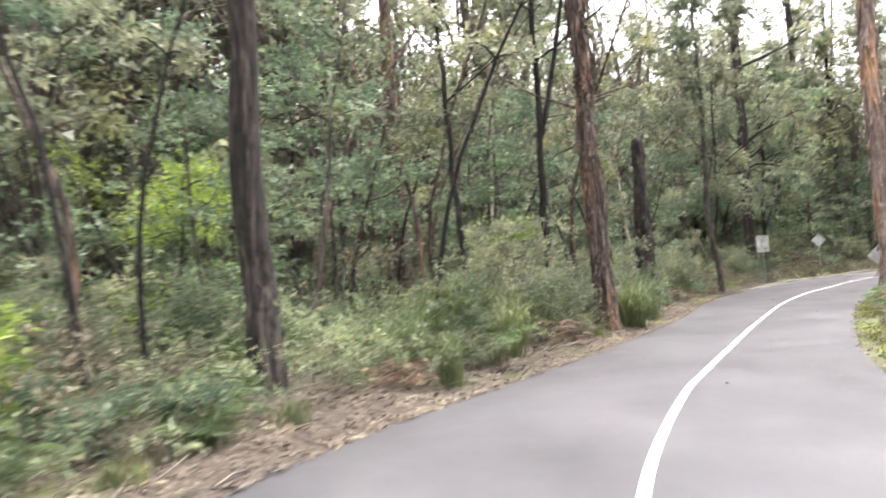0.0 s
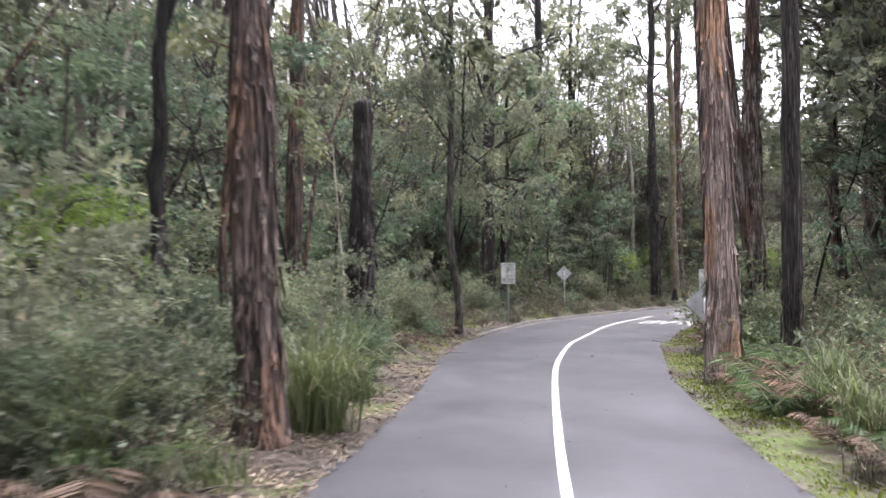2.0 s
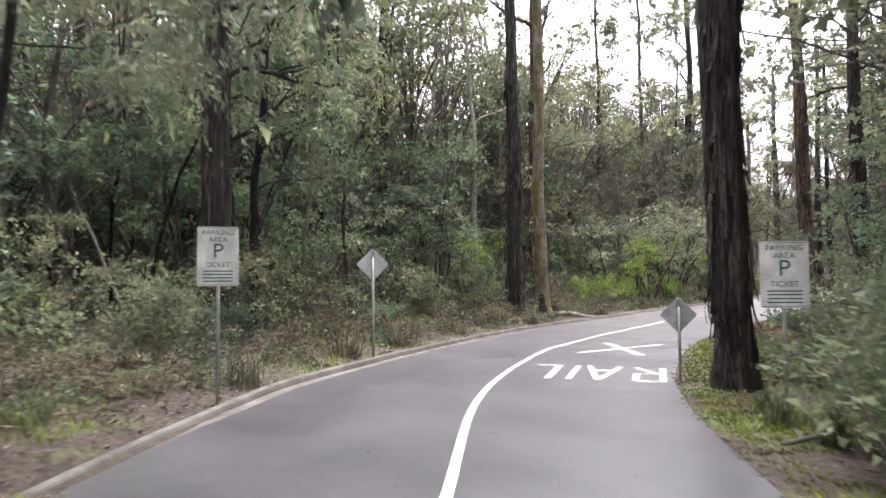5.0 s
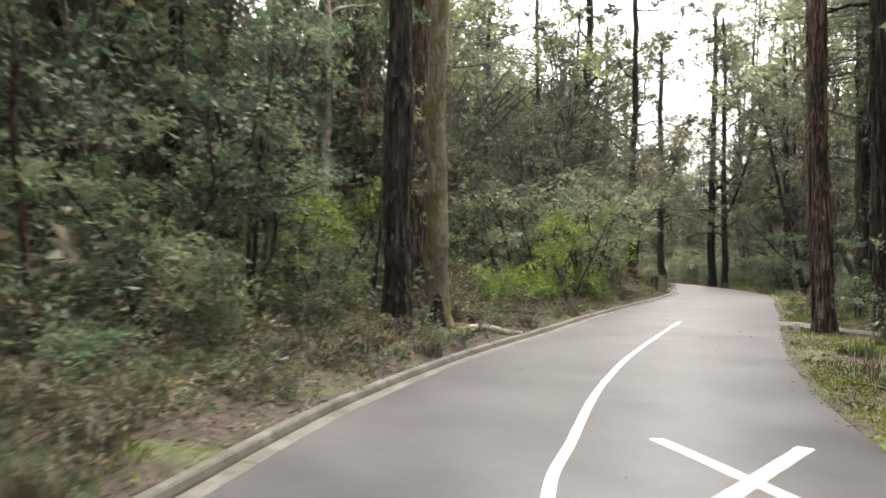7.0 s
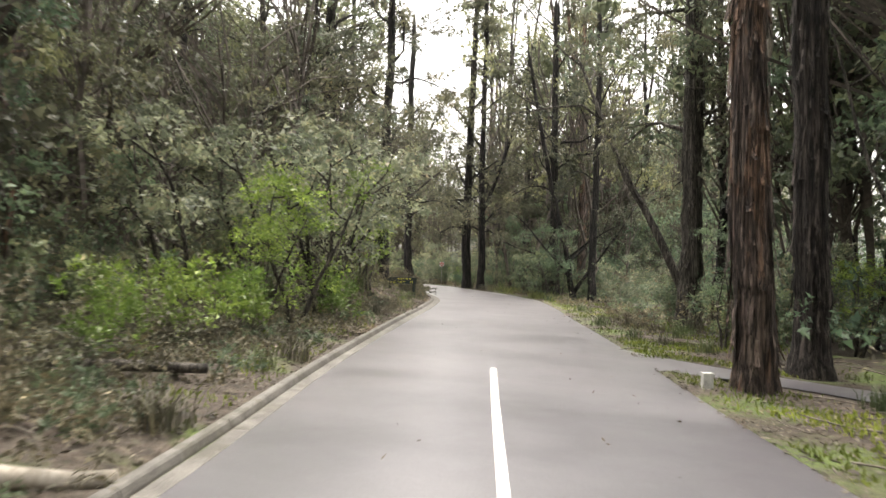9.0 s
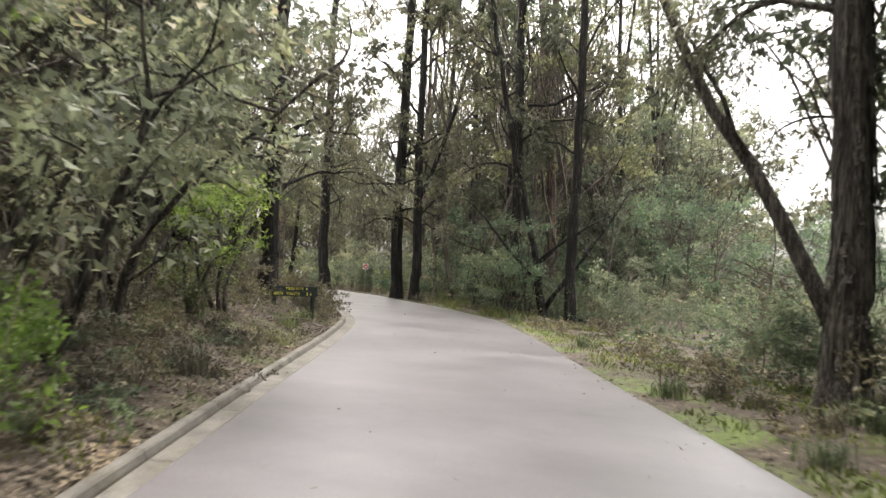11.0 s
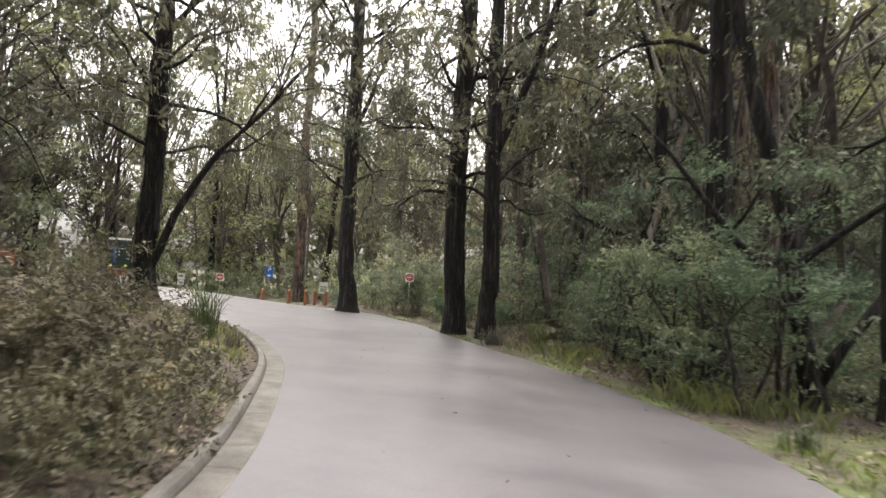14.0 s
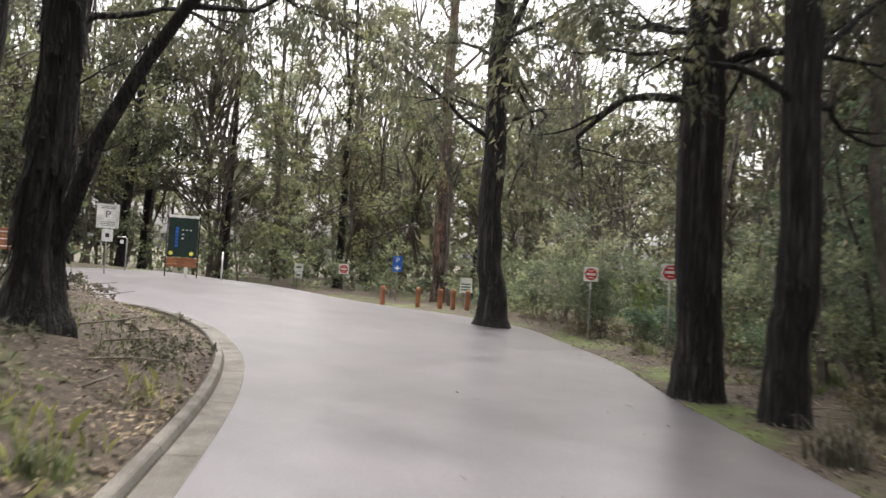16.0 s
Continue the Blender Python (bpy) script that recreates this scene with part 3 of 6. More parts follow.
def foliage(centres, radius, count, size, hang, rng, flat=0.75, inner=5, broad=0.4, shape=None):
    """Tufts of leaves about the centres, set along twigs that spread and droop; hang: how far the leaves point down; flat: how upright the tufts are; inner: broader leaves among them."""
    shape = shape or flecks
    centres = np.array(centres)
    total = count + inner
    twig_count = max(5, total // 8)
    girth = radius * rng.uniform(0.6, 1.4, (len(centres), 1))
    start = np.repeat(centres, twig_count, axis=0)
    reach = np.repeat(girth, twig_count, axis=0) * rng.uniform(0.7, 2.0, (len(start), 1))
    ways = unit(rng.normal(size=start.shape) * (1, 1, flat) + np.array([0, 0, 0.15]))
    which = np.tile(np.repeat(np.arange(twig_count), -(-total // twig_count))[:total], len(centres)) + np.repeat(np.arange(len(centres)) * twig_count, total)
    u = rng.uniform(0.08, 1, (len(which), 1)) ** 0.8
    way, ln = ways[which], reach[which]
    pts = start[which] + way * ln * u - np.array([0, 0, 0.35 * max(hang, 0)]) * ln * u**2 + rng.normal(size=way.shape) * 0.09 * ln
    along = way * 0.7 + rng.normal(size=way.shape) * 0.5 + np.array([0, 0, -hang])
    wide = rng.uniform(0, 1, len(pts)) < inner / total
    long = np.where(wide, broad, size * 1.2) * rng.uniform(0.6, 1.35, len(pts))
    slim = (0.72 if hang > 0.8 else 1.0) * (1.6 if size >= 0.13 else 1.15)
    return shape(pts, along, long, long * slim * np.where(wide, rng.uniform(0.36, 0.6, len(pts)), rng.uniform(0.26, 0.46, len(pts))), rng)


def twigs(a, b, r0, r1, rng, arch=0.12):
    """Loose faces of many thin three-sided branches that bow from a to b."""
    span = np.linalg.norm(b - a, axis=1, keepdims=True)
    mid = (a + b) / 2 + rng.normal(size=a.shape) * span * 0.07 + np.array([0, 0, arch]) * span
    rings = []
    for p, way, r in ((a, mid - a, r0), (mid, b - a, (np.asarray(r0) + r1) / 2), (b, b - mid, r1)):
        way = unit(way)
        side = unit(np.cross(way, np.where(np.abs(way[:, 2:3]) > 0.8, [[1.0, 0, 0]], [[0, 0, 1.0]])))
        up = np.cross(way, side)
        r = np.broadcast_to(np.reshape(r, (-1, 1)), (len(a), 1))
        rings.append([p + r * (math.cos(k * 2.094) * side + math.sin(k * 2.094) * up) for k in range(3)])
    return np.concatenate([np.stack([lo[k], lo[(k + 1) % 3], hi[(k + 1) % 3], hi[k]], 1) for lo, hi in zip(rings, rings[1:]) for k in range(3)])


def branched(sp, r, rng, forks=3, sides=6, droop=0.0, sub=0.55):
    """A limb with side branches as one mesh's vertices and faces, and the ends where leaves sit."""
    span = np.linalg.norm(sp[-1] - sp[0])
    v, f = tube(sp, np.linspace(r, r * 0.2, len(sp)), sides)
    vs, fs, ends = v.tolist(), list(f), [sp[-1], (sp[-1] + sp[-2]) / 2]
    for k in range(forks):
        i = min(len(sp) - 2, int(len(sp) * (0.35 + 0.55 * (k + rng.uniform(0, 0.8)) / forks)))
        way = unit(sp[i + 1] - sp[i])
        turn = unit(np.cross(way, (0.1, 0, 1.0))) * (1 if k % 2 else -1)
        d = unit(way * 0.75 + turn * rng.uniform(0.4, 0.9) + np.array([0, 0, rng.uniform(-0.1, 0.5)]))
        b = limb_spine(sp[i], math.atan2(d[1], d[0]), span * sub * rng.uniform(0.6, 1.15), math.asin(max(-1, min(1, d[2]))), rng, 5, droop)
        v, f = tube(b, np.linspace(r * (1 - 0.8 * i / len(sp)) * 0.6, r * 0.1, len(b)), 5)
        fs += [tuple(j + len(vs) for j in face) for face in f]
        vs += v.tolist()
        ends += [b[-1], b[-2], (b[-2] + b[-3]) / 2]
    return vs, fs, ends


def build_tree(name, m, label, bark, leaf, seed, r=0.35, h=22.0, lean=(0, 0), bend=(0, 0), crown_from=0.45, limbs=7, reach=4.4, clumps=36, per=60, size=0.19,
               hang=0.9, sides=22, ridge=0.05, flare=0.35, taper=0.55, extra=(), group="forest trees", spread=0.9, fork=None, strips=0, hanging=None):
    """A tapered trunk with flare, limbs and hanging clumps of leaves. extra: limbs by height, azimuth in degrees, length, climb in degrees, radius, leafy."""
    rng = np.random.default_rng(seed)
    tree = thing(name, m, label, "tree", group)
    zs = np.r_[-0.3, np.linspace(0, 2.0, 9), np.linspace(2.6, h, 26)]
    u = np.clip(zs / h, 0, 1)
    wob = np.cumsum(rng.normal(size=(len(zs), 2)) * (0.03 if r > 0.22 else 0.05) * (zs > 1)[:, None], axis=0) * min(1, h / 20)
    spine = np.stack([lean[0] * zs + bend[0] * u**2 * h + wob[:, 0], lean[1] * zs + bend[1] * u**2 * h + wob[:, 1], zs], 1)
    rad = r * (1 - taper * u ** 0.9) * (1 + flare * np.exp(-np.maximum(zs, 0) / 0.45))
    rad *= 1 + 0.035 * np.clip(rng.normal(size=len(zs)), -1.5, 1.5)
    rad[-1] *= 0.3
    v, f = tube(spine, rad, sides, ridge, rng)
    part("trunk", mesh_of("trunk", v, f, bark), tree)
    at = lambda z: np.array([np.interp(z, zs, spine[:, 0]), np.interp(z, zs, spine[:, 1]), z])  # noqa: E731
    tips, low_tips = [], []
    for k in range(limbs):
        z = h * (crown_from + (0.98 - crown_from) * (k + rng.uniform(0, 0.8)) / limbs)
        az = k * 2.4 + rng.uniform(-0.6, 0.6)
        ln = reach * (1.15 - 0.5 * (z / h - crown_from) / (1 - crown_from)) * rng.uniform(0.75, 1.2)
        sp = limb_spine(at(z), az, ln, rng.uniform(0.45, 1.05), rng, 8, 0.03)
        rr = max(0.025, r * (1 - taper * z / h) * 0.42)
        v, f, ends = branched(sp, rr, rng, 3, 6, 0.02)
        part("limb", mesh_of("limb", v, f, bark), tree)
        tips += ends
    for z, az, ln, climb, rr, leafy in extra:
        sp = limb_spine(at(z), radians(az), ln, radians(climb), rng, 9, 0.08, 0.09)
        v, f, ends = branched(sp, rr, rng, 2 + leafy, 8, 0.08, 0.4)
        part("limb", mesh_of("limb", v, f, bark), tree)
        if leafy:
            low_tips += [p + rng.normal(size=3) * 0.3 for p in ends * leafy]
    if hanging:
        # drooping leafy branches: how many, lowest, highest, reach
        many, z0, z1, far = hanging
        for k in range(many):
            sp = limb_spine(at(z0 + (z1 - z0) * (k + rng.uniform(0, 0.9)) / many), k * 2.4 + rng.uniform(-0.5, 0.5), far * rng.uniform(0.6, 1.15), rng.uniform(0.25, 0.95), rng, 9, 0.17)
            v, f, ends = branched(sp, min(0.08, r * 0.24), rng, 4, 6, 0.14, 0.45)
            part("limb", mesh_of("limb", v, f, bark), tree)
            low_tips += [p + rng.normal(size=3) * (0.2, 0.2, 0.2) - (0, 0, 0.15) for p in ends]
    if fork:
        z, az, tilt, fr = fork
        fh = h - z
        zz = np.linspace(0, fh, 20)
        d = np.array([math.cos(radians(az)), math.sin(radians(az))]) * math.tan(radians(tilt))
        curve = zz / (1 + zz * 0.05)
        sp = np.stack([at(z)[0] + d[0] * curve, at(z)[1] + d[1] * curve, z + zz], 1)
        v, f = tube(sp, fr * (1 - 0.5 * zz / fh), sides - 4, ridge, rng)
        part("second_trunk", mesh_of("second_trunk", v, f, bark), tree)
        tips += [sp[-1], sp[-4], sp[-7]]
    if strips:
        qs = []
        for _ in range(strips):
            z0, a = rng.uniform(0.3, min(h * 0.5, 9)), rng.uniform(0, 6.28)
            ln, wd, off = rng.uniform(0.25, 1.3), rng.uniform(0.025, 0.10), rng.uniform(0.006, 0.045)
            last = None
            for k in range(6):
                z = z0 + ln * k / 5
                c = at(z)
                rr = np.interp(z, zs, rad) * 1.04 + off * (1 + 2.2 * (1 - k / 5) ** 3)
                aa = a + 0.06 * math.sin(k * 1.3 + a)
                row = [c + np.array([math.cos(aa + s * wd / rr) * rr, math.sin(aa + s * wd / rr) * rr, 0]) for s in (-0.5, 0.5)]
                if last:
                    qs.append([last[0], last[1], row[1], row[0]])
                last = row
        tagged(part("loose_bark", quads_mesh("loose_bark", np.array(qs), bark), tree), "ragged strips of peeling bark", kind="stuff")
    tips = np.array(tips) if tips else np.array([at(h)])
    pick = tips[rng.integers(0, len(tips), clumps)] + rng.normal(size=(clumps, 3)) * spread * 0.3
    if clumps:
        q = foliage(pick, 0.5 * spread, per, size, hang, rng, 0.7, 34, size * 1.5)
        if low_tips:
            q = np.concatenate([q, foliage(np.array(low_tips), 0.38, 56, 0.115, hang, rng, 0.8, 14, 0.17)])
        part("crown", quads_mesh("crown", q, leaf), tree)
    return tree


def small_tree(name, m, label, leaf, seed, h=6.0, r=0.06, clumps=34, per=50, size=0.13, hang=0.15, width=1.7, bark=None, stems=3, low=0.25, layer=0.3):
    """A slender understorey tree: thin leaning stems and an open crown."""
    rng = np.random.default_rng(seed)
    tree = thing(name, m, label, "small tree", "understorey trees")
    tips = []
    for s in range(stems):
        az = s * 2.1 + rng.uniform(0, 1)
        sp = limb_spine((0.1 * math.cos(az), 0.1 * math.sin(az), -0.15), az, h * rng.uniform(0.75, 1.0), radians(rng.uniform(72, 87)), rng, 10, 0.04, 0.11)
        v, f = tube(sp, np.linspace(r, r * 0.2, len(sp)), 6)
        part("stem", mesh_of("stem", v, f, bark or GREYBARK), tree)
        for k in range(5):
            i = rng.integers(int(len(sp) * low), len(sp))
            b = limb_spine(sp[i], rng.uniform(0, 6.28), width * rng.uniform(0.5, 1.1), radians(rng.uniform(0, 45)), rng, 5)
            v, f = tube(b, np.linspace(r * 0.4, r * 0.1, len(b)), 5)
            part("branch", mesh_of("branch", v, f, bark or GREYBARK), tree)
            tips += [b[-1], b[-2], b[-3]]
        tips.append(sp[-1])
    tips = np.array(tips)
    pick = tips[rng.integers(0, len(tips), clumps)] + rng.normal(size=(clumps, 3)) * (0.2, 0.2, 0.12)
    part("crown", quads_mesh("crown", foliage(pick, 0.36, per, size, hang, rng, layer, 18, size * 1.5), leaf), tree)
    return tree


def shrub(name, m, label, leaf, seed, h=1.6, w=1.1, clumps=26, per=36, size=0.09, bark=None, category="shrub"):
    """A bush of many thin stems, each with its own tufts of leaves."""
    rng = np.random.default_rng(seed)
    bush = thing(name, m, label, category, "understorey shrubs")
    vs, fs, tips = [], [], []
    for s in range(7):
        sp = limb_spine((rng.normal() * 0.1, rng.normal() * 0.1, -0.08), rng.uniform(0, 6.28), h * rng.uniform(0.7, 1.15), radians(rng.uniform(42, 88)), rng, 5)
        sp[:, :2] *= w / h
        v, f = tube(sp, np.linspace(0.014, 0.004, len(sp)), 3)
        fs += [tuple(i + len(vs) for i in face) for face in f]
        vs += v.tolist()
        tips += list(sp[2:])
    part("stalk", mesh_of("stalk", vs, fs, bark or TWIG), bush)
    tips = np.array(tips)
    pick = tips[rng.integers(0, len(tips), clumps)] + rng.normal(size=(clumps, 3)) * np.array([w * 0.16, w * 0.16, 0.1])
    pick[:, 2] = np.maximum(pick[:, 2], 0.08)
    q = foliage(pick, 0.17 * w, int(per * 1.5), size * 0.85, -0.1, rng, 0.7, 12, 0.095)
    q[..., 2] = np.maximum(q[..., 2], 0.0)
    part("foliage", quads_mesh("foliage", q, leaf), bush)
    return bush


def blades(count, spread, tall, width, rng, lean=0.75):
    """Arching grass blades in two stretches each."""
    base = np.c_[np.clip(rng.normal(size=(count, 2)), -1.4, 1.4) * spread, np.zeros(count)]
    az = rng.uniform(0, 2 * np.pi, count)
    out = np.c_[np.cos(az), np.sin(az), np.zeros(count)]
    ln, le = tall * rng.uniform(0.5, 1.15, count)[:, None], lean * rng.uniform(0.2, 1.2, count)[:, None]
    side = np.cross(out, (0, 0, 1.0)) * width / 2
    up = np.array([0, 0, 1.0])
    p1 = base + ln * (0.5 * up + 0.18 * le * out)
    p2 = p1 + ln * (0.32 * up * (1.1 - le * 0.6) + 0.40 * le * out)
    p3 = p2 + ln * (0.16 * up * (0.8 - 1.5 * le) + 0.38 * le * out)
    low = np.stack([base - side, base + side, p1 + side, p1 - side], 1)
    mid = np.stack([p1 - side, p1 + side, p2 + side * 0.8, p2 - side * 0.8], 1)
    top = np.stack([p2 - side * 0.8, p2 + side * 0.8, p3 + side * 0.1, p3 - side * 0.1], 1)
    return np.concatenate([low, mid, top])


def tussock(name, m, label, seed, tall=1.0, count=170, spread=0.13, leaf=None, width=0.014, lean=0.75):
    rng = np.random.default_rng(seed)
    ob = new(name, quads_mesh(name, blades(count, spread, tall, width, rng, lean), leaf or GRASSBLADE))
    ob.matrix_world = m
    return tagged(ob, label, "grass tussock", "grass tussocks")


def fern(name, m, label, seed, leaf, size=0.8, fronds=13):
    """A rosette of arching fronds with paired leaflets."""
    rng = np.random.default_rng(seed)
    qs = []
    for k in range(fronds):
        az = k * 2.4 + rng.uniform(-0.3, 0.3)
        out, ln = np.array([math.cos(az), math.sin(az), 0]), size * rng.uniform(0.7, 1.2)
        n = 15
        u = np.linspace(0.12, 1, n)[:, None]
        mid = out * u * ln * rng.uniform(0.45, 0.9) + np.array([0, 0, 1.0]) * ln * (1.05 * u - 0.78 * u**2 + 0.05) * rng.uniform(0.7, 1.7)
        side = np.cross(out, (0, 0, 1.0))
        wid = ln * 0.30 * np.sin(np.pi * np.clip(u * 0.9 + 0.08, 0, 1)) + 0.02
        for sg in (1, -1):
            tip = side * sg * wid + out * wid * 0.45 + np.array([0, 0, -0.25]) * wid
            qs.append(leaves(mid, tip, np.linalg.norm(tip, axis=1), np.full(n, ln * 0.026), rng))
        ends = np.stack([mid[:-1], mid[:-1] + side * 0.006, mid[1:] + side * 0.004, mid[1:]], 1)
        qs.append(ends)
    ob = new(name, quads_mesh(name, np.concatenate(qs), leaf))
    ob.matrix_world = m
    return tagged(ob, label, "fern", "ferns")


def at_ground(x, y, turn=0.0, sink=0.0):
    return pose(x, y, gz(x, y) - sink, 0, 0, turn)


build_ground()
build_road()
build_verges()
build_markings()
build_kerb()

